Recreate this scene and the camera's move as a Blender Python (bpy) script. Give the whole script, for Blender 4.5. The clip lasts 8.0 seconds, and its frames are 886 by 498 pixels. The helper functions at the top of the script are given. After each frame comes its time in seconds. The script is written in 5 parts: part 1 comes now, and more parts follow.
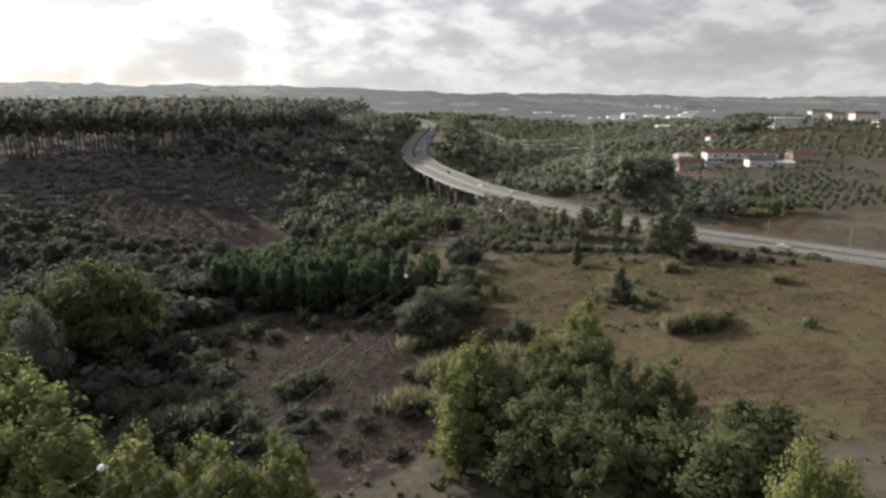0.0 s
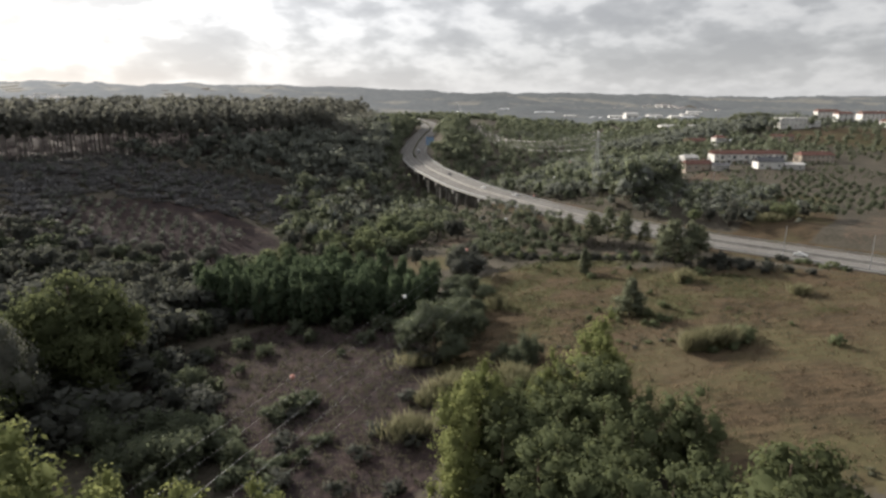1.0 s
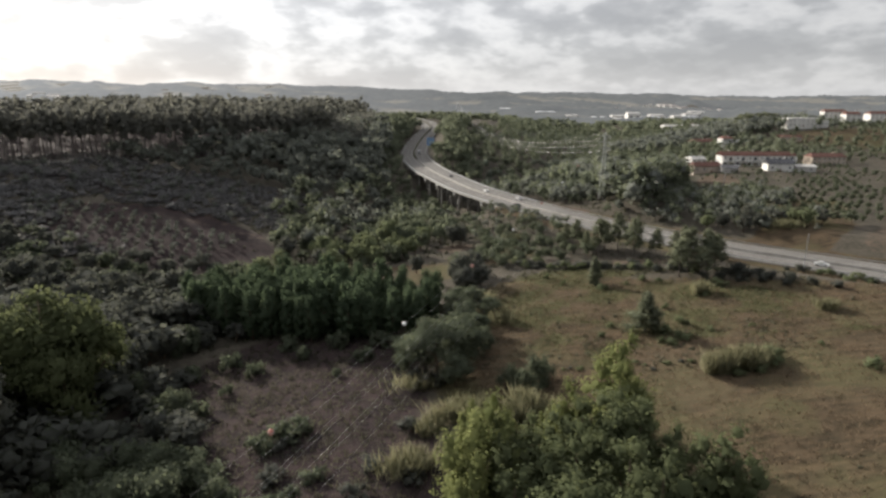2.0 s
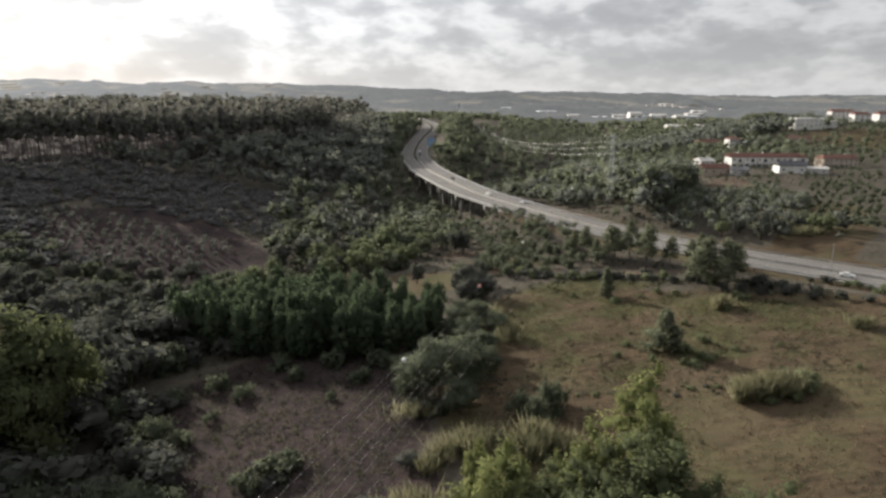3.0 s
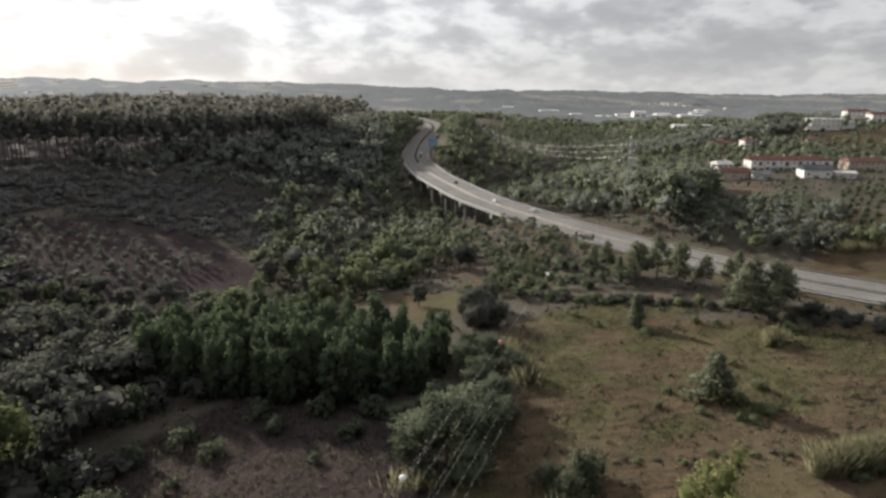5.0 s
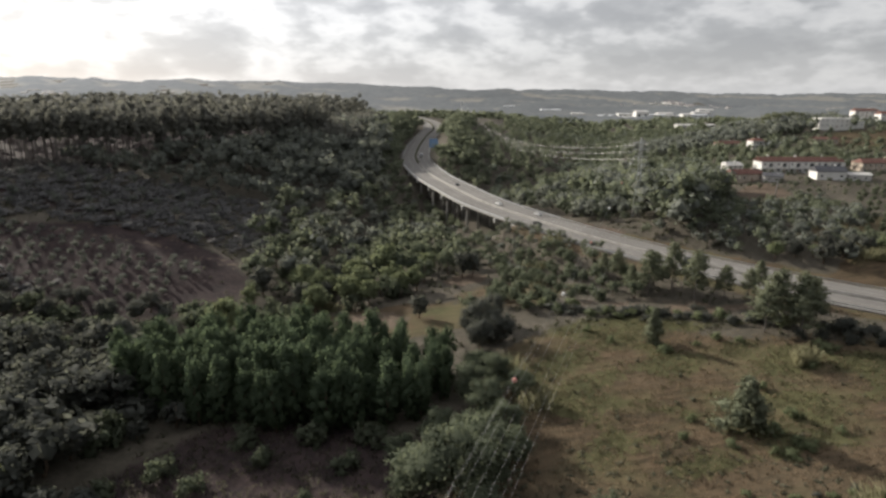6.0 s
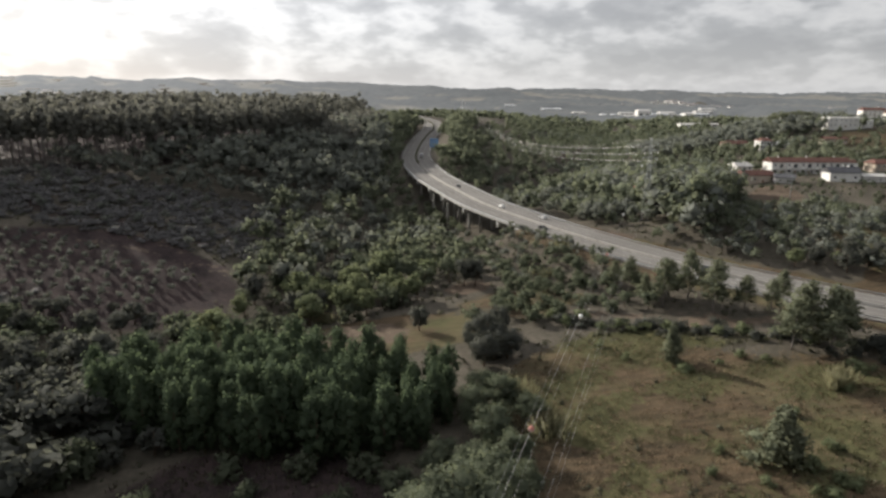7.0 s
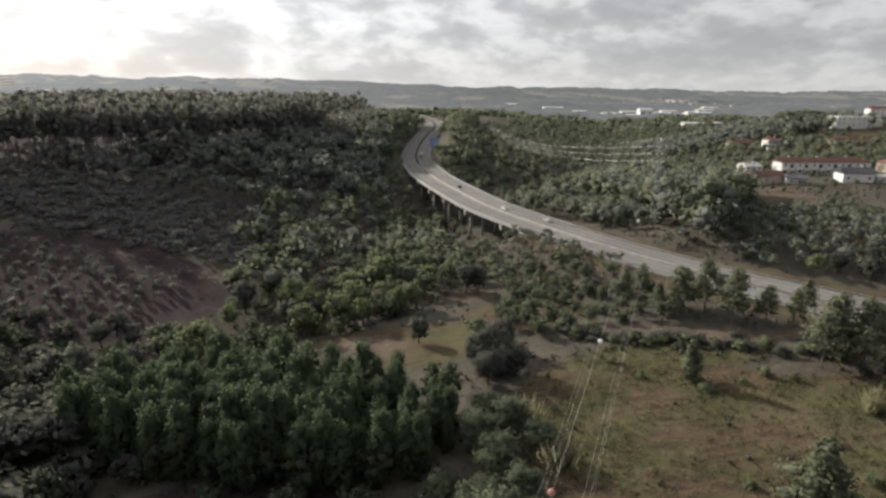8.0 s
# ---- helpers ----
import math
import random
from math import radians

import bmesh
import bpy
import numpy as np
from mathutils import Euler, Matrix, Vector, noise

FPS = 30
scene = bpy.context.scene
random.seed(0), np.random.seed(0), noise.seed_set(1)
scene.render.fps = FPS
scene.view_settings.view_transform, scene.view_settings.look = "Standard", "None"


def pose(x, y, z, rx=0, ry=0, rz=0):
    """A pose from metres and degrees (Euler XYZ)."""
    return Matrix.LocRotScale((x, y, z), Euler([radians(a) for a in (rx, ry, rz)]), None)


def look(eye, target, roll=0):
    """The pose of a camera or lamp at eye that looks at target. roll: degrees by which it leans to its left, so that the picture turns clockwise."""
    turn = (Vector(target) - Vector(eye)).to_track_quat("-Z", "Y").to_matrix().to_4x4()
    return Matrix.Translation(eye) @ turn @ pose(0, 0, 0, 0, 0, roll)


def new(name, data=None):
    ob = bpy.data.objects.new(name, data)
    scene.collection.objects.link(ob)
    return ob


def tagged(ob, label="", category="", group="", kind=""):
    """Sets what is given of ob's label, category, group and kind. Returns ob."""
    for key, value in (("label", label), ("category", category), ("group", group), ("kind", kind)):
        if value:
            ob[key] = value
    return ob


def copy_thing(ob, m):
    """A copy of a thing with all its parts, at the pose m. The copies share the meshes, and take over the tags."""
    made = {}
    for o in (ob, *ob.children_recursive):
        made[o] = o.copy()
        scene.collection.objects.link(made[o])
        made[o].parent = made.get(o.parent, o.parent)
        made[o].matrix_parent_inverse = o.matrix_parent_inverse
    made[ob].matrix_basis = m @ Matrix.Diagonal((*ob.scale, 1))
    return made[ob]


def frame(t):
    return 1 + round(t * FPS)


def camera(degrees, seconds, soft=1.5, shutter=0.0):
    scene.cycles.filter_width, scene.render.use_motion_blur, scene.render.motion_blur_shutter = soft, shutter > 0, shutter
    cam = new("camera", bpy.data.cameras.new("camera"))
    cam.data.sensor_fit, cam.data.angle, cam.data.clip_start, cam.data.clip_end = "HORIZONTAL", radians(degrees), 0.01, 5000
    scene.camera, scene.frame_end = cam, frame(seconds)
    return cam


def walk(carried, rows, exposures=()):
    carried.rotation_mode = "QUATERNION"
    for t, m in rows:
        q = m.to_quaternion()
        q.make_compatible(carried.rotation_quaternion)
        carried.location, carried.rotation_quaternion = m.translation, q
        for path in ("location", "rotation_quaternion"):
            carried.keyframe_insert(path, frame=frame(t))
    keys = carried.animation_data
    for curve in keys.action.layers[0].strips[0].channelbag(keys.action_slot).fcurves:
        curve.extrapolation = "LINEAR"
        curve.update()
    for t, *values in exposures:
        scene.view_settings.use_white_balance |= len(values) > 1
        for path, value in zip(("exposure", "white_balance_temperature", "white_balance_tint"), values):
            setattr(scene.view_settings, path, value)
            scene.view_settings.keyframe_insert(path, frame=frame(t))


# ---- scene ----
cam = camera(72.1, 8.0, soft=2.7)
PATH = [
    (0, (0.955, 1.465, 67.415), (2.474, 40.264, 57.770), 0.38),
    (0.5, (1.035, 6.561, 67.676), (2.538, 45.347, 58.011), 0.39),
    (1, (1.043, 11.981, 67.931), (2.532, 50.758, 58.244), 0.41),
    (1.5, (0.994, 17.661, 68.174), (2.470, 56.433, 58.464), 0.42),
    (2, (0.902, 23.541, 68.398), (2.369, 62.311, 58.665), 0.44),
    (2.5, (0.781, 29.569, 68.597), (2.239, 68.337, 58.841), 0.45),
    (3, (0.644, 35.692, 68.767), (2.093, 74.459, 58.988), 0.46),
    (3.5, (0.501, 41.864, 68.902), (1.943, 80.629, 59.102), 0.47),
    (4, (0.363, 48.044, 69.000), (1.797, 86.805, 59.180), 0.48),
    (4.5, (0.239, 54.194, 69.059), (1.666, 92.949, 59.219), 0.49),
    (5, (0.137, 60.278, 69.077), (1.556, 99.027, 59.218), 0.50),
    (5.5, (0.065, 66.269, 69.054), (1.475, 105.009, 59.174), 0.50),
    (6, (0.027, 72.140, 68.990), (1.428, 110.871, 59.088), 0.51),
    (6.5, (0.030, 77.871, 68.886), (1.419, 116.591, 58.959), 0.52),
    (7, (0.076, 83.444, 68.744), (1.454, 122.154, 58.787), 0.52),
    (7.5, (0.169, 88.846, 68.567), (1.533, 127.547, 58.575), 0.52),
    (8, (0.311, 94.069, 68.360), (1.660, 132.764, 58.324), 0.53),
]
walk(cam, [(t, look(eye, target, roll)) for t, eye, target, roll in PATH], [(0.0, 0.50), (8.0, 0.44)])

# ---- light ----
SUN_AZ, SUN_EL = radians(-41), radians(21.5)      # from +y towards +x
SUN_DIR = Vector((math.sin(SUN_AZ) * math.cos(SUN_EL), math.cos(SUN_AZ) * math.cos(SUN_EL), math.sin(SUN_EL)))
sun = new("sun", bpy.data.lights.new("sun", "SUN"))
sun.data.energy, sun.data.angle, sun.data.color = 5.0, radians(1.5), (1.0, 0.93, 0.82)
sun.matrix_basis = look(SUN_DIR * 500, (0, 0, 0))


class Nodes:
    """Short hand for node trees."""

    def __init__(self, tree):
        self.t = tree
        self.t.nodes.clear()

    def n(self, kind, **values):
        node = self.t.nodes.new(kind)
        for key, value in values.items():
            if key.startswith("i_"):
                node.inputs[key[2:].replace("_", " ")].default_value = value
            elif key == "op":
                node.operation = value
            elif key == "kind":
                node.noise_dimensions = value
            elif key == "blend":
                node.blend_type = value
        return node

    def l(self, a, b):
        self.t.links.new(a, b)

    def math(self, op, a, b=None, c=None, clamp=False):
        node = self.t.nodes.new("ShaderNodeMath")
        node.operation, node.use_clamp = op, clamp
        for k, v in enumerate((a, b, c)):
            if v is None:
                continue
            if isinstance(v, (int, float)):
                node.inputs[k].default_value = v
            else:
                self.l(v, node.inputs[k])
        return node.outputs[0]

    def mix(self, f, a, b, blend="MIX"):
        node = self.t.nodes.new("ShaderNodeMix")
        node.data_type, node.blend_type = "RGBA", blend
        for k, v in ((0, f), (6, a), (7, b)):
            if isinstance(v, (int, float)):
                node.inputs[k].default_value = v
            elif isinstance(v, tuple):
                node.inputs[k].default_value = (*v[:3], 1)
            else:
                self.l(v, node.inputs[k])
        return node.outputs[2]

    def noise(self, vector, scale, detail=3.0, rough=0.55):
        node = self.t.nodes.new("ShaderNodeTexNoise")
        node.inputs["Scale"].default_value, node.inputs["Detail"].default_value, node.inputs["Roughness"].default_value = scale, detail, rough
        if vector is not None:
            self.l(vector, node.inputs["Vector"])
        return node.outputs["Fac"]

    def ramp(self, value, stops):
        node = self.t.nodes.new("ShaderNodeValToRGB")
        e = node.color_ramp.elements
        while len(e) < len(stops):
            e.new(0.5)
        for k, (p, c) in enumerate(stops):
            e[k].position = p
            e[k].color = (*c, 1) if isinstance(c, tuple) else (c, c, c, 1)
        self.l(value, node.inputs[0])
        return node.outputs[0]


def build_world():
    world = bpy.data.worlds.new("cloudy_sky")
    scene.world = world
    world.use_nodes = True
    g = Nodes(world.node_tree)
    sky = g.n("ShaderNodeTexSky")
    sky.sky_type, sky.sun_disc, sky.sun_elevation, sky.sun_rotation = "NISHITA", False, SUN_EL, SUN_AZ
    way = g.n("ShaderNodeTexCoord").outputs["Generated"]
    parts = g.n("ShaderNodeSeparateXYZ")
    g.l(way, parts.inputs[0])
    # heaped clouds: thin veil, bright rims, grey bases
    spot = g.n("ShaderNodeMapping")
    spot.inputs["Scale"].default_value = (1.0, 1.0, 2.3)
    g.l(way, spot.inputs["Vector"])
    bank = g.noise(spot.outputs[0], 3.4, 2.0, 0.5)
    puff = g.noise(spot.outputs[0], 10.0, 3.0, 0.5)
    tuft = g.noise(spot.outputs[0], 27.0, 5.0, 0.55)
    lump = g.math("ADD", g.math("MULTIPLY", bank, 0.22), g.math("ADD", g.math("MULTIPLY", puff, 0.60), g.math("MULTIPLY", tuft, 0.22)))
    cloud = g.ramp(lump, [(0.36, (0.88, 0.88, 0.905)), (0.44, (1.10, 1.095, 1.105)), (0.495, (0.96, 0.96, 0.98)), (0.55, (0.73, 0.735, 0.76)), (0.63, (0.60, 0.605, 0.635))])
    # brighter round the veiled sun
    dot = g.n("ShaderNodeVectorMath", op="DOT_PRODUCT")
    g.l(way, dot.inputs[0])
    dot.inputs[1].default_value = SUN_DIR
    near = g.math("POWER", g.math("MAXIMUM", dot.outputs["Value"], 0.0), 3.0)
    away = g.math("MULTIPLY", g.math("ADD", dot.outputs["Value"], 0.8, clamp=True), 0.225)
    glow = g.math("ADD", g.math("ADD", 0.35, away), g.math("MULTIPLY", near, 0.64))
    lit = g.mix(1.0, cloud, g.n("ShaderNodeCombineColor").outputs[0], "MULTIPLY")
    comb = lit.node.inputs[7].links[0].from_node
    for k in range(3):
        g.l(glow, comb.inputs[k])
    # the deck thins overhead
    rise = g.math("ADD", 0.95, g.math("MULTIPLY", g.math("MAXIMUM", parts.outputs[2], 0.0), 0.3))
    high = g.n("ShaderNodeCombineColor")
    for k in range(3):
        g.l(rise, high.inputs[k])
    lit = g.mix(1.0, lit, high.outputs[0], "MULTIPLY")
    low = g.math("POWER", g.math("SUBTRACT", 1.0, g.math("MAXIMUM", parts.outputs[2], 0.0), clamp=True), 22.0)
    lit = g.mix(g.math("MULTIPLY", low, 0.55), lit, (0.735, 0.735, 0.74))
    a, b = g.n("ShaderNodeBackground"), g.n("ShaderNodeBackground")
    g.l(sky.outputs[0], a.inputs[0])
    a.inputs[1].default_value = 0.06
    g.l(lit, b.inputs[0])
    b.inputs[1].default_value = 0.815
    both = g.n("ShaderNodeMixShader")
    both.inputs[0].default_value = 0.9
    g.l(a.outputs[0], both.inputs[1])
    g.l(b.outputs[0], both.inputs[2])
    out = g.n("ShaderNodeOutputWorld")
    g.l(both.outputs[0], out.inputs[0])


build_world()


# ---- materials ----
def surface(name, rough=0.8, metal=0.0):
    """A material with its Nodes, its shader and its place in object space."""
    m = bpy.data.materials.new(name)
    m.use_nodes = True
    g = Nodes(m.node_tree)
    bsdf = g.n("ShaderNodeBsdfPrincipled")
    bsdf.inputs["Roughness"].default_value, bsdf.inputs["Metallic"].default_value = rough, metal
    bsdf.inputs["Specular IOR Level"].default_value = 0.25
    out = g.n("ShaderNodeOutputMaterial")
    g.l(bsdf.outputs[0], out.inputs[0])
    return m, g, bsdf, g.n("ShaderNodeTexCoord").outputs["Object"]


def worn(name, a, b, scale=1.0, fine=12.0, rough=0.8, metal=0.0, bump=0.0):
    """Two tones in patches and fine grain."""
    m, g, bsdf, at = surface(name, rough, metal)
    f = g.math("ADD", g.math("MULTIPLY", g.noise(at, scale, 4), 0.6), g.math("MULTIPLY", g.noise(at, fine, 3), 0.4))
    g.l(g.mix(g.ramp(f, [(0.38, 0.0), (0.62, 1.0)]), a, b), bsdf.inputs["Base Color"])
    if bump:
        k = g.n("ShaderNodeBump")
        k.inputs["Strength"].default_value, k.inputs["Distance"].default_value = bump, 0.05
        g.l(g.noise(at, fine, 4), k.inputs["Height"])
        g.l(k.outputs[0], bsdf.inputs["Normal"])
    return m


def foliage(name, a, b, c, glow=0.3, joined=False):
    """Leaves: tone by plant, by leaf and by patch; some light passes through."""
    m, g, bsdf, at = surface(name, 0.95)
    bsdf.inputs["Specular IOR Level"].default_value = 0.02
    geo = g.n("ShaderNodeNewGeometry")
    leaf = geo.outputs["Random Per Island"]
    if joined:
        plant = g.ramp(g.noise(at, 0.11, 1.0), [(0.32, 0.0), (0.68, 1.0)])
    else:
        plant = g.n("ShaderNodeObjectInfo").outputs["Random"]
    tone = g.mix(g.math("MULTIPLY", plant, 0.85), a, b)
    tone = g.mix(g.math("MULTIPLY", leaf, 0.45), tone, c)
    spray = g.noise(at, 1.3, 4.0, 0.65)
    tone = g.mix(g.ramp(spray, [(0.36, 0.3), (0.60, 0.0)]), tone, (a[0] * 0.6, a[1] * 0.6, a[2] * 0.6))
    g.l(tone, bsdf.inputs["Base Color"])
    tr = g.n("ShaderNodeBsdfTranslucent")
    g.l(g.mix(0.5, tone, (c[0] * 1.2, c[1] * 1.2, c[2] * 1.0)), tr.inputs[0])
    mix = g.n("ShaderNodeMixShader")
    mix.inputs[0].default_value = glow
    g.l(bsdf.outputs[0], mix.inputs[1])
    g.l(tr.outputs[0], mix.inputs[2])
    g.l(mix.outputs[0], g.t.nodes["Material Output"].inputs[0])
    return m


def land_material():
    """Scrub, dry grass, bare soil and green grass, mixed by the land cover."""
    m, g, bsdf, at = surface("land", 0.95)
    bsdf.inputs["Specular IOR Level"].default_value = 0.05
    cover = g.n("ShaderNodeVertexColor")
    cover.layer_name = "cover"
    parts = g.n("ShaderNodeSeparateColor")
    g.l(cover.outputs[0], parts.inputs[0])
    big, mid, fine, grain = g.noise(at, 0.02, 4), g.noise(at, 0.12, 5, 0.6), g.noise(at, 0.7, 5, 0.65), g.noise(at, 4.0, 3, 0.7)
    mottle = g.math("ADD", g.math("MULTIPLY", mid, 0.5), g.math("MULTIPLY", fine, 0.5))
    scrub = g.mix(g.ramp(mottle, [(0.40, 0.0), (0.60, 1.0)]), (0.0560, 0.0520, 0.0420), (0.108, 0.095, 0.079))
    # mown and trodden streaks across the dry grass
    lay = g.n("ShaderNodeMapping")
    lay.inputs["Rotation"].default_value, lay.inputs["Scale"].default_value = (0, 0, 0.25), (0.22, 1.5, 1.0)
    g.l(at, lay.inputs["Vector"])
    streak = g.math("ADD", g.math("MULTIPLY", g.noise(lay.outputs[0], 0.45, 6, 0.7), 0.65), g.math("MULTIPLY", mottle, 0.35))
    dry = g.mix(g.ramp(streak, [(0.42, 0.0), (0.57, 1.0)]), (0.0350, 0.0268, 0.0184), (0.110, 0.0760, 0.0492))
    dry = g.mix(g.ramp(g.noise(at, 0.055, 3), [(0.46, 0.0), (0.62, 0.6)]), dry, (0.106, 0.102, 0.0496))
    dry = g.mix(g.ramp(g.noise(at, 0.035, 2), [(0.50, 0.0), (0.70, 0.5)]), dry, (0.124, 0.094, 0.0625))
    dry = g.mix(g.ramp(grain, [(0.40, 0.0), (0.70, 0.45)]), dry, (0.0832, 0.0752, 0.0496))
    soil = g.mix(g.ramp(mottle, [(0.38, 0.0), (0.62, 1.0)]), (0.0721, 0.0544, 0.0403), (0.137, 0.107, 0.083))
    green = g.mix(g.ramp(mottle, [(0.40, 0.0), (0.62, 1.0)]), (0.0435, 0.0462, 0.0243), (0.0978, 0.0926, 0.0471))

    def edge(channel):
        # ragged borders between the covers
        return g.ramp(g.math("ADD", channel, g.math("MULTIPLY", g.math("SUBTRACT", mottle, 0.5), 2.0)), [(0.42, 0.0), (0.58, 1.0)])

    # brown ground: earth tone darkened further for shade over the left valley
    brown = g.mix(g.ramp(mottle, [(0.40, 0.0), (0.60, 1.0)]), (0.0270, 0.0218, 0.0227), (0.0615, 0.0450, 0.0436))
    tone = g.mix(edge(parts.outputs[0]), scrub, dry)
    tone = g.mix(g.math("MULTIPLY", big, 0.14), tone, (0.144, 0.12, 0.08))
    tone = g.mix(edge(cover.outputs["Alpha"]), tone, brown)
    tone = g.mix(edge(parts.outputs[2]), tone, green)
    tone = g.mix(edge(parts.outputs[1]), tone, soil)
    g.l(tone, bsdf.inputs["Base Color"])
    k = g.n("ShaderNodeBump")
    k.inputs["Strength"].default_value, k.inputs["Distance"].default_value = 0.7, 0.35
    g.l(g.math("ADD", fine, g.math("MULTIPLY", grain, 0.5)), k.inputs["Height"])
    g.l(k.outputs[0], bsdf.inputs["Normal"])
    return m


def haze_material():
    """The far country: woods and pale fields, with hazy air put in as surface glow."""
    m, g, bsdf, at = surface("hazy_far_country", 1.0)
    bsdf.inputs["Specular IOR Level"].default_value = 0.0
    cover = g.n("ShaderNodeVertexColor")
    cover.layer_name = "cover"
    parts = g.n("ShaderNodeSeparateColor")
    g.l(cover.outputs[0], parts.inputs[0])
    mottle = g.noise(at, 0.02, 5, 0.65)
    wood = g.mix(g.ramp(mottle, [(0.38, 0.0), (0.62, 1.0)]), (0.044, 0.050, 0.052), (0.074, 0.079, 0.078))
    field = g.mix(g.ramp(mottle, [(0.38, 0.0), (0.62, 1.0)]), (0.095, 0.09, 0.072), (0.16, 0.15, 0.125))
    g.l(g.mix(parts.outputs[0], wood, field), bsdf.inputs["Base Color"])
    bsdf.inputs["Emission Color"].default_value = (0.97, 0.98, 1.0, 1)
    # haze painted as emission, stronger on the side towards the sun
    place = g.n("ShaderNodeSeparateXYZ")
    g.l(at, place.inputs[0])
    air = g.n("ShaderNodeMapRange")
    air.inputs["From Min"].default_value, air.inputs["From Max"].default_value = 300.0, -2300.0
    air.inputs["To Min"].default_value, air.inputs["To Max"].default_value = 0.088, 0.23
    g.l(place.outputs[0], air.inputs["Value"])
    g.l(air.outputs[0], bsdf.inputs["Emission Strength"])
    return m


LAND = land_material()
HAZE = haze_material()
ASPHALT = worn("grey_asphalt", (0.129, 0.121, 0.113), (0.176, 0.167, 0.156), 0.06, 1.5, 1.0)
PAINT_LINE = worn("white_road_paint", (0.255, 0.247, 0.232), (0.42, 0.413, 0.39), 0.5, 6, 0.9)
CONCRETE = worn("weathered_concrete", (0.223, 0.21, 0.19), (0.372, 0.358, 0.335), 0.35, 5, 0.9, bump=0.2)
PALE_CONCRETE = worn("pale_concrete", (0.345, 0.338, 0.315), (0.425, 0.425, 0.425), 0.4, 5, 0.85)
STEEL = worn("galvanised_steel", (0.33, 0.34, 0.35), (0.46, 0.47, 0.48), 0.8, 9, 0.5, 0.6)
# far cables: sun glare put into a paler copy of the wire
PALE_WIRE = worn("sunlit_aluminium_wire", (0.50, 0.50, 0.50), (0.62, 0.62, 0.62), 2, 9, 0.5, 0.2)
WIRE = worn("aluminium_wire", (0.34, 0.34, 0.34), (0.42, 0.42, 0.42), 2, 9, 0.6, 0.3)
WHITE_BALL = worn("white_painted_shell", (0.68, 0.68, 0.66), (0.82, 0.82, 0.80), 2, 9, 0.5)
RED_BALL = worn("red_painted_shell", (0.38, 0.15, 0.12), (0.46, 0.21, 0.17), 2, 9, 0.5)
BARK = worn("brown_bark", (0.0825, 0.06, 0.042), (0.18, 0.135, 0.099), 1.2, 9, 0.95, bump=0.4)
PINE_BARK = worn("grey_pine_bark", (0.131, 0.117, 0.108), (0.27, 0.243, 0.225), 0.8, 6, 0.95, bump=0.4)
WHITE_WALL = worn("white_plaster", (0.62, 0.61, 0.58), (0.78, 0.77, 0.74), 0.25, 3, 0.85)
GREY_WALL = worn("grey_plaster", (0.45, 0.435, 0.42), (0.63, 0.615, 0.585), 0.3, 3, 0.9)
STONE_WALL = worn("brown_plaster", (0.375, 0.315, 0.255), (0.54, 0.465, 0.39), 0.3, 3, 0.9)
DARK_ROOF = worn("dark_slate_roof", (0.075, 0.075, 0.0825), (0.15, 0.15, 0.158), 0.4, 4, 0.7)
GLASS = worn("dark_window_glass", (0.03, 0.035, 0.04), (0.05, 0.055, 0.06), 0.5, 2, 0.12)
FRAME = worn("white_window_frame", (0.6, 0.6, 0.58), (0.7, 0.7, 0.68), 1, 8, 0.5)
DOOR = worn("brown_door", (0.15, 0.09, 0.06), (0.24, 0.15, 0.105), 1, 8, 0.6)
SHED = worn("pale_sheet_metal", (0.45, 0.465, 0.48), (0.63, 0.645, 0.66), 0.05, 0.6, 0.6)
BLUE = worn("blue_sign_face", (0.18, 0.315, 0.54), (0.24, 0.39, 0.63), 0.3, 3, 0.4)
TYRE = worn("black_rubber", (0.015, 0.015, 0.015), (0.03, 0.03, 0.03), 2, 9, 0.8)
WINDSCREEN = worn("car_glass", (0.02, 0.022, 0.025), (0.03, 0.032, 0.035), 2, 9, 0.08)


def roof_tiles():
    m, g, bsdf, at = surface("red_clay_tiles", 0.85)
    wave = g.n("ShaderNodeTexWave")
    wave.inputs["Scale"].default_value, wave.inputs["Distortion"].default_value = 1.4, 0.6
    g.l(at, wave.inputs["Vector"])
    tone = g.mix(g.ramp(g.noise(at, 0.5, 5), [(0.35, 0.0), (0.65, 1.0)]), (0.12, 0.060, 0.048), (0.205, 0.105, 0.085))
    g.l(g.mix(g.math("MULTIPLY", wave.outputs["Fac"], 0.35), tone, (0.11, 0.055, 0.04)), bsdf.inputs["Base Color"])
    return m


TILES = roof_tiles()
FAR_TILES = worn("pale_far_roof", (0.316, 0.275, 0.255), (0.465, 0.428, 0.411), 0.1, 1, 0.8)
LEAF_BRIGHT = foliage("bright_green_leaves", (0.151, 0.174, 0.0742), (0.195, 0.215, 0.0896), (0.262, 0.275, 0.128), 0.5)
LEAF_GREEN = foliage("green_leaves", (0.119, 0.143, 0.0849), (0.167, 0.189, 0.106), (0.227, 0.248, 0.145), 0.36)
# the stand's shade is put into this darker leaf tone
LEAF_STAND = foliage("shaded_stand_leaves", (0.0704, 0.0957, 0.0649), (0.0924, 0.123, 0.0781), (0.136, 0.174, 0.103), 0.52)
# middle poplars: the group's shaded side is put into the leaf colour
LEAF_MID = foliage("shaded_green_leaves", (0.0965, 0.114, 0.0628), (0.127, 0.145, 0.0794), (0.188, 0.208, 0.112), 0.45)
LEAF_LARGE = foliage("olive_green_leaves", (0.0788, 0.0942, 0.049), (0.11, 0.126, 0.0649), (0.158, 0.173, 0.0936), 0.45)
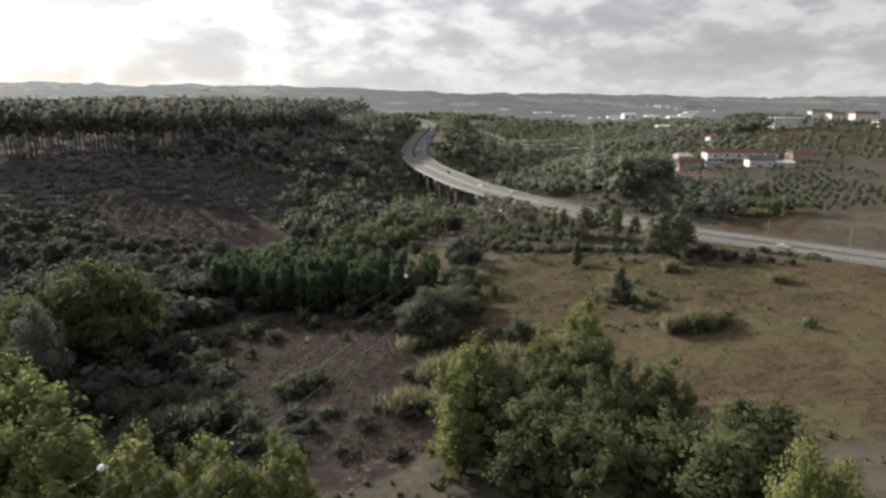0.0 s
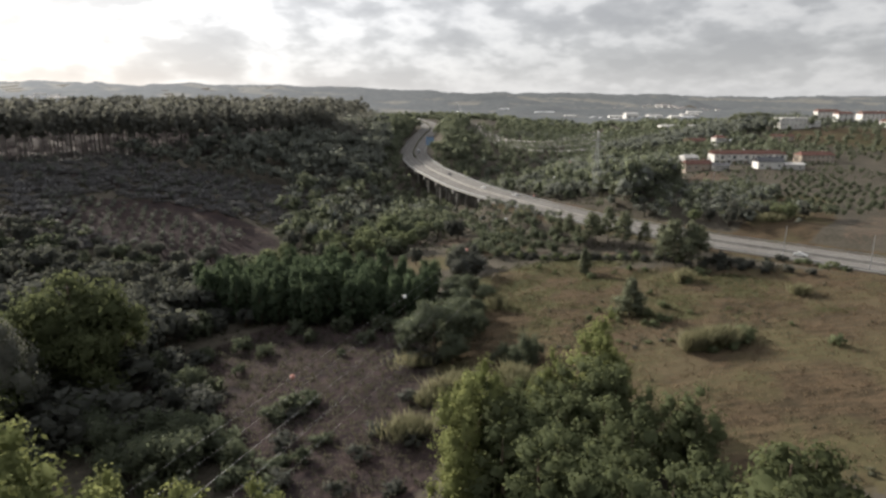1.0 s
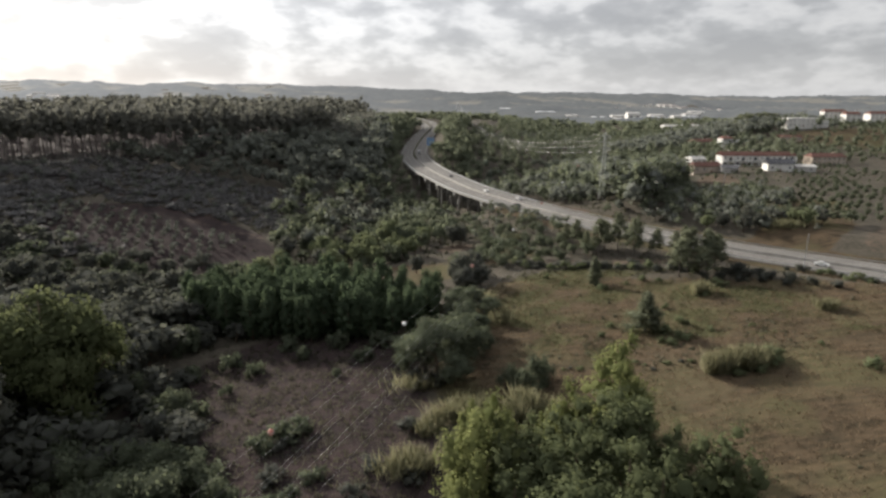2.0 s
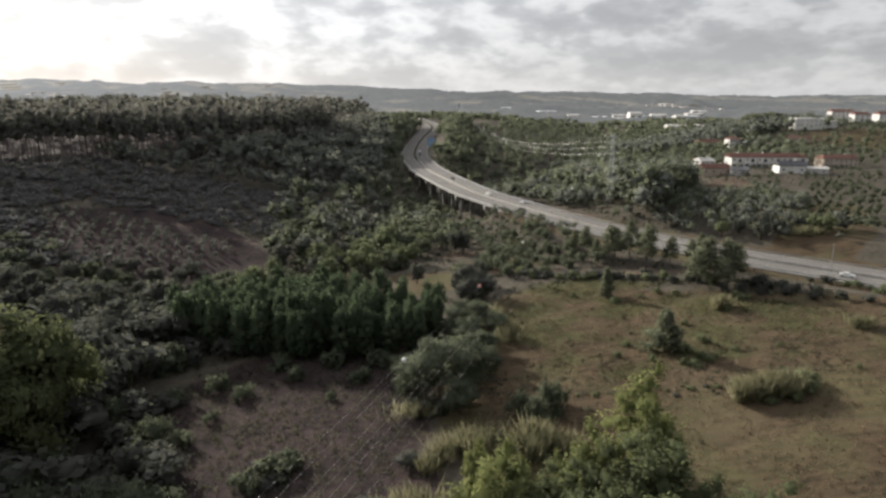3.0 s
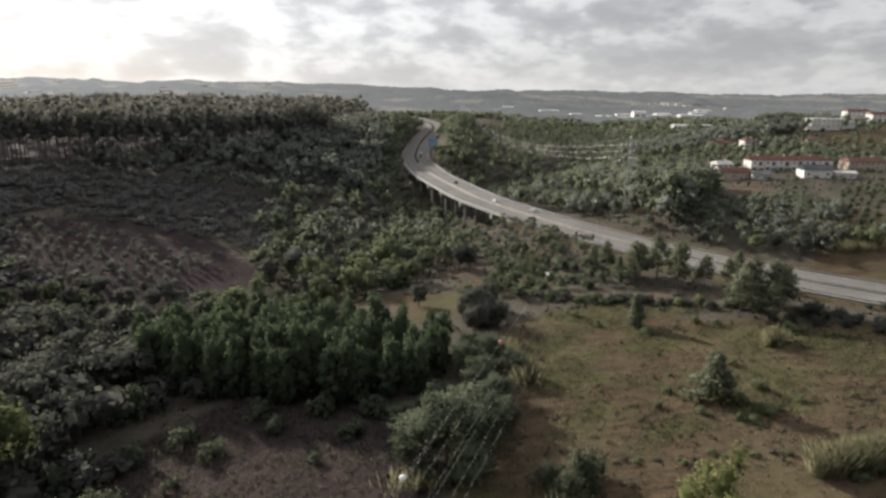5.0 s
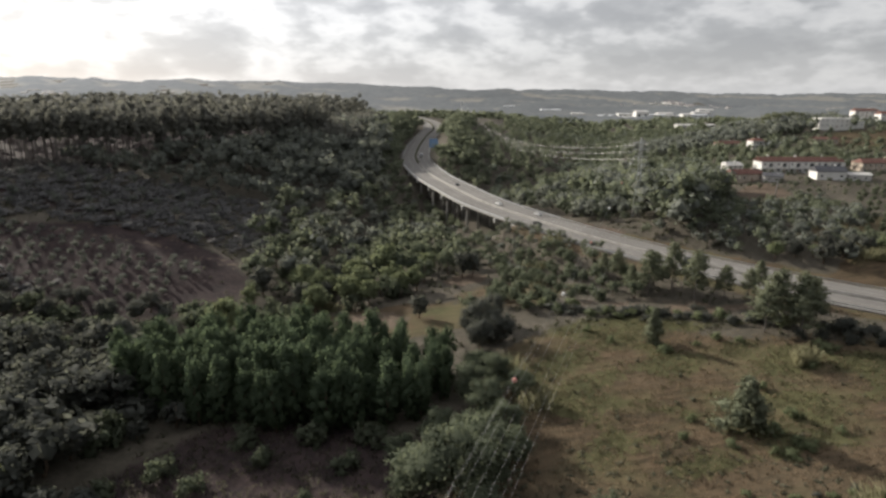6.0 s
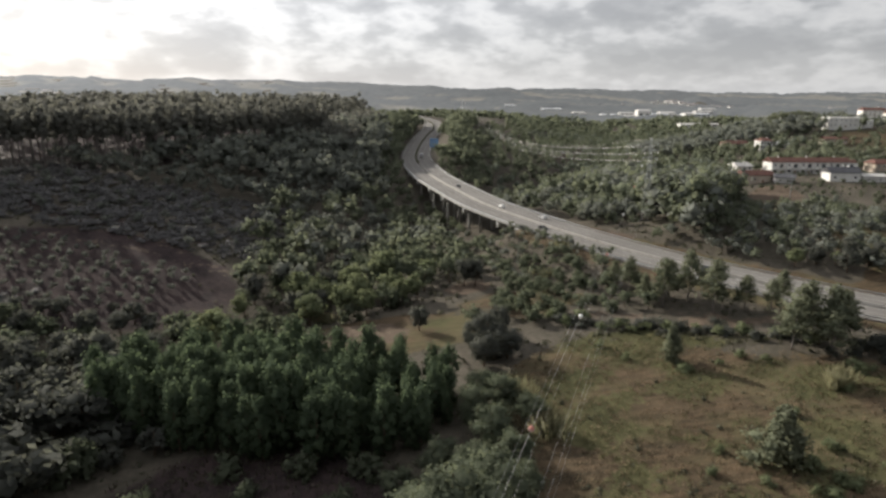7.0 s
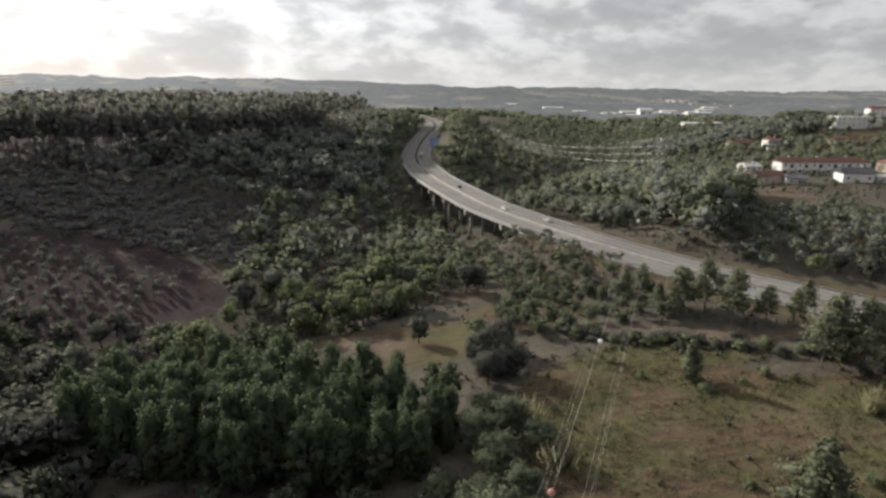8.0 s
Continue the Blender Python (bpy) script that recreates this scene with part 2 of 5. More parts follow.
# oak and bush leaves; the left slope's cloud shade is part of this tone
LEAF_DARK = foliage("dark_shaded_leaves", (0.0794, 0.0841, 0.0767), (0.108, 0.112, 0.103), (0.15, 0.155, 0.134), 0.45)
LEAF_OLIVE = foliage("grey_green_leaves", (0.0863, 0.102, 0.0726), (0.119, 0.135, 0.0949), (0.171, 0.19, 0.134), 0.45)
LEAF_PINE = foliage("pine_needles", (0.118, 0.136, 0.0945), (0.162, 0.176, 0.119), (0.216, 0.221, 0.153), 0.38)
# joined woods: blue added to the leaf tone to stand for haze
LEAF_WOODS = foliage("woodland_leaves", (0.117, 0.134, 0.101), (0.166, 0.185, 0.131), (0.21, 0.226, 0.157), 0.42, joined=True)
# scrub and deep woods lifted towards grey: haze put into the colour
LEAF_SLOPE = foliage("hazed_scrub_leaves", (0.151, 0.151, 0.156), (0.198, 0.194, 0.199), (0.25, 0.244, 0.247), 0.40, joined=True)
LEAF_DEEP = foliage("hazed_deep_woodland_leaves", (0.145, 0.159, 0.143), (0.195, 0.206, 0.181), (0.244, 0.256, 0.22), 0.40, joined=True)
LEAF_SILVER = foliage("silvery_leaves", (0.12, 0.126, 0.108), (0.144, 0.15, 0.126), (0.252, 0.252, 0.222), 0.35)
# the paler trees' tone, with haze put in as added blue
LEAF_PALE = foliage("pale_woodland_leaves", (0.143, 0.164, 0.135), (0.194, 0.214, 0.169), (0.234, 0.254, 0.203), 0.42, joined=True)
# pine needles again, greyer and paler: haze put into the colour
LEAF_HAZED_PINE = foliage("hazed_pine_needles", (0.169, 0.172, 0.153), (0.203, 0.2, 0.177), (0.216, 0.213, 0.19), 0.40, joined=True)
REED = foliage("pale_cane_leaves", (0.203, 0.203, 0.123), (0.271, 0.258, 0.161), (0.37, 0.345, 0.228), 0.35)
SCRUB = foliage("low_scrub_leaves", (0.0725, 0.0798, 0.0562), (0.123, 0.116, 0.0826), (0.16, 0.152, 0.112), 0.3, joined=True)
STRAW = foliage("dry_grass_blades", (0.15, 0.115, 0.08), (0.186, 0.144, 0.103), (0.23, 0.181, 0.137), 0.5, joined=True)
WEED = foliage("green_weed_blades", (0.0816, 0.0789, 0.0449), (0.106, 0.102, 0.0581), (0.137, 0.128, 0.0793), 0.45, joined=True)


# ---- mesh helpers ----
def mesh_object(name, verts, faces, material, parent=None, label="", smooth=False):
    me = bpy.data.meshes.new(name)
    me.from_pydata([tuple(v) for v in verts], [], [tuple(f) for f in faces])
    me.materials.append(material)
    if smooth:
        me.polygons.foreach_set("use_smooth", [True] * len(me.polygons))
    me.update()
    ob = new(name, me)
    ob.parent = parent
    return tagged(ob, label)


def set_normals(me, normals):
    """Soft shading: leaves take the turn of the clump that they belong to."""
    me.normals_split_custom_set_from_vertices(normals)


def quad_object(name, quads, material, parent=None, label="", normals=None):
    """An object of many loose four-cornered leaves: quads is an array n x 4 x 3."""
    n = len(quads)
    me = bpy.data.meshes.new(name)
    me.vertices.add(n * 4)
    me.vertices.foreach_set("co", np.asarray(quads, np.float32).ravel())
    me.loops.add(n * 4)
    me.loops.foreach_set("vertex_index", np.arange(n * 4, dtype=np.int32))
    me.polygons.add(n)
    me.polygons.foreach_set("loop_start", np.arange(0, n * 4, 4, dtype=np.int32))
    me.polygons.foreach_set("loop_total", np.full(n, 4, dtype=np.int32))
    me.materials.append(material)
    me.update(calc_edges=True)
    if normals is not None:
        me.polygons.foreach_set("use_smooth", np.ones(n, dtype=bool))
        set_normals(me, normals)
    ob = new(name, me)
    ob.parent = parent
    return tagged(ob, label)


def part(name, bm, material, parent, label=""):
    me = bpy.data.meshes.new(name)
    bm.to_mesh(me)
    bm.free()
    me.materials.append(material)
    ob = new(name, me)
    ob.parent = parent
    return tagged(ob, label)


def empty(name, m=None, **tags):
    ob = new(name)
    ob.empty_display_size = 0.3
    if m is not None:
        ob.matrix_basis = m
    return tagged(ob, **tags)


def box_bm(x0, y0, z0, x1, y1, z1, bevel=0.0):
    bm = bmesh.new()
    bmesh.ops.create_cube(bm, size=1, matrix=Matrix.Translation(((x0 + x1) / 2, (y0 + y1) / 2, (z0 + z1) / 2)) @ Matrix.Diagonal((x1 - x0, y1 - y0, z1 - z0, 1)))
    if bevel:
        bmesh.ops.bevel(bm, geom=bm.edges[:], offset=bevel, segments=1, affect="EDGES")
    return bm


def tube(points, radii, sides=6):
    """Vertices and faces of a bent, tapered tube."""
    verts, faces = [], []
    p = [Vector(q) for q in points]
    for k, q in enumerate(p):
        way = (p[min(k + 1, len(p) - 1)] - p[max(k - 1, 0)]).normalized()
        side = way.cross(Vector((0.31, 0.95, 0.05))).normalized()
        up = way.cross(side)
        for s in range(sides):
            a = 2 * math.pi * s / sides
            verts.append(q + (side * math.cos(a) + up * math.sin(a)) * radii[k])
    for k in range(len(p) - 1):
        for s in range(sides):
            a, b = k * sides + s, k * sides + (s + 1) % sides
            faces.append((a, b, b + sides, a + sides))
    faces.append(tuple(reversed(range(sides))))
    faces.append(tuple(range((len(p) - 1) * sides, len(p) * sides)))
    return verts, faces


def joined(pieces):
    verts, faces = [], []
    for v, f in pieces:
        k = len(verts)
        verts += list(v)
        faces += [tuple(i + k for i in q) for q in f]
    return verts, faces


def along(line, offset, dz=0.0):
    """The line moved sideways (to the right of its way) and up."""
    d = np.gradient(line[:, :2], axis=0)
    d /= np.linalg.norm(d, axis=1)[:, None]
    out = line.copy()
    out[:, 0] += d[:, 1] * offset
    out[:, 1] -= d[:, 0] * offset
    out[:, 2] += dz
    return out


def strip(line, section):
    """Sweeps a closed section of (offset, height) along the line."""
    n, m = len(line), len(section)
    verts = np.concatenate([along(line, o, h)[:, None, :] for o, h in section], axis=1).reshape(-1, 3)
    faces = [(i * m + k, i * m + (k + 1) % m, (i + 1) * m + (k + 1) % m, (i + 1) * m + k) for i in range(n - 1) for k in range(m)]
    faces += [tuple(reversed(range(m))), tuple(range((n - 1) * m, n * m))]
    return verts, faces

# ---- shape of the land ----
def step(v, a, b):
    """Smooth step from 0 at a to 1 at b."""
    k = np.clip((np.asarray(v, float) - a) / (b - a), 0, 1)
    return k * k * (3 - 2 * k)


# the motorway's middle line: x, y, z
ROAD = np.array([
    (336, 46, 15.5), (246, 119, 15), (186, 174, 14.5), (147, 211, 14.2), (115, 241, 14), (88, 273, 14),
    (68, 305, 14), (50, 342, 14), (32, 387, 14), (19, 437, 14), (7, 490, 14.2), (-1, 545, 14.8),
    (-5, 600, 15.6), (-4, 660, 16.6), (0, 725, 19), (7, 790, 22.5), (14, 840, 26), (13, 892, 30), (-2, 945, 33.5), (-28, 1000, 36), (-95, 1045, 38)], float)


def spline(points, n):
    """A smooth line through the points, n steps a span."""
    p = np.vstack([2 * points[0] - points[1], points, 2 * points[-1] - points[-2]])
    out = []
    for i in range(1, len(p) - 2):
        for k in np.arange(n) / n:
            a, b, c, d = p[i - 1], p[i], p[i + 1], p[i + 2]
            out.append(0.5 * (2 * b + (c - a) * k + (2 * a - 5 * b + 4 * c - d) * k * k + (3 * b - a - 3 * c + d) * k ** 3))
    return np.array(out + [points[-1]])


LINE = spline(ROAD, 12)
VIADUCT = (338, 548)          # the stretch of y where the road stands on piers


def creek(y):
    return np.interp(y, (-100, 150, 220, 300, 420, 546, 640, 900, 1600), (-40, -50, -58, -36, 5, 83, 150, 260, 420))


def natural(x, y):
    """The land without the road."""
    x, y = np.asarray(x, float), np.asarray(y, float)
    u = x - creek(y)
    right = 0.11 * np.maximum(u, 0)
    right = np.where(right > 21, 21 + (right - 21) * 0.12, right)
    right = np.minimum(right, 30)
    left = (0.10 + 0.10 * step(y, 190, 290)) * np.maximum(-u - 8, 0)
    left = np.where(left > 34, 34 + (left - 34) * 0.05, left)
    left = np.minimum(left, 41)
    z = -3 + right + left
    z = z - 4.5 * np.exp(-(u / 30) ** 2) * step(y, 330, 420)
    z = z + 22 * np.exp(-((x - 440) / 170) ** 2 - ((y - 690) / 130) ** 2) + 6.5 * np.exp(-((x - 108) / 42) ** 2 - ((y - 328) / 48) ** 2) + 3.5 * np.exp(-((x - 250) / 90) ** 2 - ((y - 440) / 60) ** 2)
    # far plain with low folds, and the ridges at the horizon
    far = step(np.hypot(x, y), 1000, 1700)
    fold = 9 * np.sin(x / 310 + 0.7) * np.sin(y / 420 + 0.4) + 6 * np.sin(x / 170 + y / 260)
    z = z * (1 - far) + far * (14 + fold + 14 * step(-x, 0, 1500))
    b = x / np.maximum(y, 1)
    ridge = 110 - 36 * step(b, -0.35, 0.55) + 2.5 * np.sin(b * 23) + 2.5 * np.sin(b * 51 + 1) + 2 * np.sin(b * 117)
    ridge = ridge + 20 * np.exp(-((b + 0.50) / 0.010) ** 2) + 12 * np.exp(-((b + 0.665) / 0.02) ** 2) + 12 * np.exp(-((b + 0.22) / 0.012) ** 2) + 9 * step(b, -0.43, -0.42) * (1 - step(b, -0.345, -0.335)) + 7 * step(b, -0.62, -0.60) * (1 - step(b, -0.53, -0.515))
    z = z + (ridge - 14) * step(y, 2500, 4150) * step(y, 900, 2000)
    hump = 24 * np.exp(-((x - 1010) / 150) ** 2 - ((y - 2600) / 150) ** 2) + 26 * np.exp(-((x - 420) / 190) ** 2 - ((y - 2150) / 170) ** 2) + 44 * np.exp(-((x - 1230) / 110) ** 2 - ((y - 2800) / 150) ** 2)
    return z + hump + 0.35 * np.sin(x / 9 + 2 * np.sin(y / 13)) * np.sin(y / 11 + 1.3)


def ground_z(x, y):
    """The land with the road's embankments and cuttings."""
    x, y = np.asarray(x, float), np.asarray(y, float)
    z = natural(x, y)
    best = np.full(z.shape, 1e9)
    rz, ry = np.zeros(z.shape), np.zeros(z.shape)
    for p in LINE:
        d = (x - p[0]) ** 2 + (y - p[1]) ** 2
        near = d < best
        best, rz, ry = np.where(near, d, best), np.where(near, p[2], rz), np.where(near, p[1], ry)
    d = np.sqrt(best)
    k = 1 - step(d, 15.5, 34)
    k = k * (1 - step(ry, VIADUCT[0] - 4, VIADUCT[0] + 8) * (1 - step(ry, VIADUCT[1] - 8, VIADUCT[1] + 6)))
    return z * (1 - k) + (rz - 0.35) * k

# ---- the ground ----
def blob(x, y, cx, cy, rx, ry, turn=0.0):
    """1 inside an oval, falling to 0 round its rim."""
    c, s = math.cos(radians(turn)), math.sin(radians(turn))
    u, v = (x - cx) * c + (y - cy) * s, -(x - cx) * s + (y - cy) * c
    return 1 - step(np.hypot(u / rx, v / ry), 0.8, 1.15)


def most(*values):
    out = values[0]
    for v in values[1:]:
        out = np.maximum(out, v)
    return out


def road_distance(x, y):
    best = np.full(np.shape(x), 1e9)
    for p in LINE[::2]:
        best = np.minimum(best, (x - p[0]) ** 2 + (y - p[1]) ** 2)
    return np.sqrt(best)


def lane(x, y, line, half):
    """1 on a track along the line, 0 beside it."""
    best = np.full(np.shape(x), 1e9)
    for (ax, ay), (bx, by) in zip(line, line[1:]):
        k = np.clip(((x - ax) * (bx - ax) + (y - ay) * (by - ay)) / ((bx - ax) ** 2 + (by - ay) ** 2), 0, 1)
        best = np.minimum(best, np.hypot(x - ax - k * (bx - ax), y - ay - k * (by - ay)))
    return 1 - step(best, half * 0.6, half * 1.5)


# the pine wood's lower edge
EDGE = ((-262, 296), (-230, 328), (-195, 366), (-164, 406), (-126, 443), (-108, 478), (-92, 521), (-65, 562), (-60, 640))


def uphill(x, y):
    """Metres inside the pine wood's edge."""
    best = 1e9
    for (ax, ay), (bx, by) in zip(EDGE, EDGE[1:]):
        best = np.minimum(best, ((x - (ax + bx) / 2) * (ay - by) + (y - (ay + by) / 2) * (bx - ax)) / math.hypot(bx - ax, by - ay))
    return best


# the dirt track past the planted plot, the bank above it and the plot's upper rim
TRACK = ((-134, 306), (-122, 310), (-100, 309), (-82, 302), (-69, 301), (-57, 302))
BANK = ((-108, 322), (-93, 316), (-81, 309), (-69, 303))
RIM = ((-160, 310), (-146, 305), (-132, 317), (-122, 326), (-108, 322))


def land_cover(x, y):
    """Dry grass, bare soil and green grass at a place."""
    d = road_distance(x, y)
    dry = most(blob(x, y, 75, 150, 75, 58, -20), blob(x, y, 45, 200, 30, 26), blob(x, y, 120, 165, 40, 25, -40),
               blob(x, y, -8, 246, 30, 16), blob(x, y, 175, 300, 40, 20, 30), blob(x, y, 150, 252, 50, 14, 40), blob(x, y, 240, 430, 80, 45) * 0.3, blob(x, y, 460, 600, 120, 60) * 0.7, blob(x, y, 30, 262, 22, 16) * 0.6)
    dry = np.maximum(dry, (1 - step(d, 15, 24)) * (1 - step(y, 330, 345)))
    soil = most(blob(x, y, -20, 246, 17, 11, 10), blob(x, y, 16, 284, 9, 7, 30), blob(x, y, -6, 100, 9, 13, 20) * 0.36,
                blob(x, y, 62, 240, 22, 4, -12) * 0.5, blob(x, y, 74, 322, 14, 9, -40) * 0.75, blob(x, y, 44, 318, 16, 14) * 0.25,
                blob(x, y, 176, 378, 48, 14, 60) * 0.9, blob(x, y, 190, 250, 40, 10, 40) * 0.5,
                blob(x, y, 34, 850, 12, 50) * 0.6, blob(x, y, 82, 228, 20, 4, -15) * 0.7)
    fields = step(np.sin(x / 140 + 1.2) * np.sin(y / 260 + 0.5), 0.55, 0.7) * step(y, 1300, 1700)
    soil = np.maximum(soil, fields * 0.6)
    green = most(blob(x, y, 58, 222, 28, 9, -10), blob(x, y, 78, 194, 38, 12, -25), blob(x, y, 40, 196, 18, 24), blob(x, y, 58, 178, 24, 8, -20), blob(x, y, 45, 166, 22, 8) * 0.8, blob(x, y, 85, 172, 22, 8, -15) * 0.75, blob(x, y, 10, 250, 12, 8) * 0.8,
                 blob(x, y, 80, 165, 40, 5, -12) * 0.8, blob(x, y, 420, 560, 60, 40) * 0.8)
    green = green * (0.55 + 0.45 * np.sin(x / 5.3 + 2 * np.sin(y / 7.1)) * np.sin(y / 4.7 + 1.4 * np.sin(x / 9.0)))
    dry = np.maximum(dry, fields * 0.8)
    # plot, valley floor and pine floor: shade is part of the brown tone
    brown = most(blob(x, y, -112, 284, 50, 40, -8), blob(x, y, -32, 156, 36, 38), blob(x, y, -14, 120, 20, 26), blob(x, y, -150, 335, 70, 8, -6) * 0.6, step(uphill(x, y), -6, 4) * step(1000 - y, 0, 60) * step(15 - x, 0, 10))
    worn_way = most(lane(x, y, TRACK, 2.4), lane(x, y, BANK, 1.8), lane(x, y, RIM, 3.0) * 0.8)
    return dry, np.maximum(soil, 0.5 * worn_way), green, brown


def spread(a, b, pace, out, grow=1.09):
    """Even steps from a to b, then longer and longer ones to the limits out."""
    mid = list(np.arange(a, b + 1e-6, pace))
    lo, hi, s = [], [], pace
    while (lo[-1] if lo else a) > out[0]:
        s *= grow
        lo.append((lo[-1] if lo else a) - s)
    s = pace
    while (hi[-1] if hi else b) < out[1]:
        s *= grow
        hi.append((hi[-1] if hi else b) + s)
    return np.array(lo[::-1] + mid + hi)


def build_ground():
    xs, ys = spread(-200, 300, 3.2, (-4300, 4300), 1.075), spread(40, 470, 3.2, (-700, 4550), 1.06)
    x, y = np.meshgrid(xs, ys)
    z = ground_z(x, y)
    verts = np.stack([x, y, z], -1).reshape(-1, 3)
    w, h = len(xs), len(ys)
    i, j = np.meshgrid(np.arange(w - 1), np.arange(h - 1))
    a = (j * w + i).ravel()
    faces = np.stack([a, a + 1, a + 1 + w, a + w], -1)
    ob = mesh_object("ground", verts, faces.tolist(), LAND, smooth=True)
    dry, soil, green, brown = land_cover(x, y)
    layer = ob.data.color_attributes.new("cover", "FLOAT_COLOR", "POINT")
    layer.data.foreach_set("color", np.stack([dry, soil, green, brown], -1).astype(np.float32).ravel())
    tagged(ob, "valley land with dry grass, scrub and bare soil", "ground", kind="structure")


build_ground()


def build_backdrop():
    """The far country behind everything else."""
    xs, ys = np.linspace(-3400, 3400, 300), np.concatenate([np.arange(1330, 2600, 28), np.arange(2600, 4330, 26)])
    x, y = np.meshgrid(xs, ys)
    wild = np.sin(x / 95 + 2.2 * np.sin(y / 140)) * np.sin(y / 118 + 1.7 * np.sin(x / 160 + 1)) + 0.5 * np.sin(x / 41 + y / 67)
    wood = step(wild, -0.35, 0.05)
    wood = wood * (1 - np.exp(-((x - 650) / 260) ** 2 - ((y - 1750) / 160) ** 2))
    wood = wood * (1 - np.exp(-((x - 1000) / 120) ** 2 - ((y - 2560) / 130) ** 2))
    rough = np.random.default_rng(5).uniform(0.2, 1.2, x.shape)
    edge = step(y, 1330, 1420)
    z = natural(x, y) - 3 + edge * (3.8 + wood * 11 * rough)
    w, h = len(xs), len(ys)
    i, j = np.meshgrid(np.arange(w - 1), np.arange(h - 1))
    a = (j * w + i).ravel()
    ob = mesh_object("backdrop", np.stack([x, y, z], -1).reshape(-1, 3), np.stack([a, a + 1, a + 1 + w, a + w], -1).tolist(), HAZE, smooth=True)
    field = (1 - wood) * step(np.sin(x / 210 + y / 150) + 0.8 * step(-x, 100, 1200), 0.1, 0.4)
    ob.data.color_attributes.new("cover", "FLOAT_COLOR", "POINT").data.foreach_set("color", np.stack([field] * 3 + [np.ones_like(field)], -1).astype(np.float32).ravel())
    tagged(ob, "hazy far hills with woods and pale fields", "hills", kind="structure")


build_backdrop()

# ---- the motorway ----
HALF = 12.4
road_line = spline(ROAD, 20)


def build_road():
    ob = mesh_object("road", *strip(road_line, [(-HALF, 0.0), (-HALF, -0.5), (HALF, -0.5), (HALF, 0.0)]), ASPHALT)
    tagged(ob, "pale grey asphalt motorway with two carriageways", "road", kind="structure")
    for o, w in ((-HALF + 1.6, 0.11), (-1.9, 0.11), (1.9, 0.11), (HALF - 1.6, 0.11)):
        ob = mesh_object("edge_line", *strip(road_line, [(o - w, 0.02), (o - w, 0.004), (o + w, 0.004), (o + w, 0.02)]), PAINT_LINE)
        tagged(ob, "worn white painted edge line on asphalt", "road marking", kind="structure")
    dashes = []
    for o in (-6.3, 6.3):
        for k in range(0, len(road_line) - 1, 2):
            a = along(road_line, o, 0.012)
            p, q = Vector(a[k]), Vector(a[k + 1])
            way = (q - p).normalized()
            side = Vector((way.y, -way.x, 0)) * 0.12
            q = p + way * 4
            dashes.append([p - side, p + side, q + side, q - side])
    ob = quad_object("lane_dashes", np.array(dashes), PAINT_LINE)
    tagged(ob, "white dashed lane lines on grey asphalt", "road marking", kind="stuff")
    near = road_line[road_line[:, 1] < 560]
    ob = mesh_object("median_barrier", *strip(near, [(-0.35, 0), (-0.35, 0.3), (-0.12, 0.85), (0.12, 0.85), (0.35, 0.3), (0.35, 0)]), CONCRETE)
    tagged(ob, "pale concrete barrier along the motorway median", "barrier", kind="structure")
    away = road_line[(road_line[:, 1] > 556) & (road_line[:, 1] < 985)]
    ob = mesh_object("median_hedge", *strip(away, [(-0.9, 0.02), (-0.8, 0.9), (-0.3, 1.25), (0.3, 1.2), (0.8, 0.85), (0.9, 0.02)]), SCRUB)
    tagged(ob, "low dark hedge along the motorway median", "hedge", kind="structure")
    for side in (-1, 1):
        o = side * (HALF - 0.35)
        ob = mesh_object("guard_rail", *strip(road_line, [(o - 0.06, 0.48), (o - 0.06, 0.80), (o + 0.06, 0.80), (o + 0.06, 0.48)]), STEEL)
        tagged(ob, "galvanised steel guard rail along the motorway", "guard rail")
        posts = along(road_line, o, 0)
        for p in posts[::3]:
            post = part("post", box_bm(p[0] - 0.07, p[1] - 0.07, p[2] - 0.1, p[0] + 0.07, p[1] + 0.07, p[2] + 0.8), STEEL, ob)


build_road()


def build_viaduct():
    stretch = road_line[(road_line[:, 1] > VIADUCT[0] - 2) & (road_line[:, 1] < VIADUCT[1])]
    top = empty("viaduct", label="concrete motorway viaduct on tall round columns", category="viaduct")
    mesh_object("deck", *strip(stretch, [(-HALF - 0.3, -0.05), (-HALF - 0.3, -0.55), (-10, -0.9), (-9, -1.9), (9, -1.9), (10, -0.9), (HALF + 0.3, -0.55), (HALF + 0.3, -0.05)]), CONCRETE, top)
    for side in (-1, 1):
        o = side * (HALF + 0.12)
        mesh_object("parapet", *strip(stretch, [(o - 0.16, -0.3), (o - 0.16, 0.75), (o + 0.16, 0.75), (o + 0.2, -0.6)]), PALE_CONCRETE, top, "pale concrete parapet")
    for y in range(352, 540, 32):
        k = int(np.argmin(abs(stretch[:, 1] - y)))
        p, q = Vector(stretch[k]), Vector(stretch[min(k + 1, len(stretch) - 1)])
        a = math.degrees(math.atan2((q - p).y, (q - p).x)) - 90
        bm = box_bm(-HALF - 0.5, -0.9, -3.1, HALF + 0.5, 0.9, -1.9, 0.12)
        bm.transform(pose(p.x, p.y, p.z, 0, 0, a))
        cap = part("pier_cap", bm, CONCRETE, top)
        for side in (-1, 1):
            bm = box_bm(side * (HALF + 0.1) - 0.45, -0.95, -1.95, side * (HALF + 0.1) + 0.45, 0.95, -0.65, 0.08)
            bm.transform(pose(p.x, p.y, p.z, 0, 0, a))
            part("cap_end", bm, PALE_CONCRETE, cap)
        for o in (-9.6, -3.4, 3.4, 9.6):
            at = pose(p.x, p.y, 0, 0, 0, a) @ Vector((o, 0, 0))
            low = float(ground_z(at.x, at.y)) - 1.0
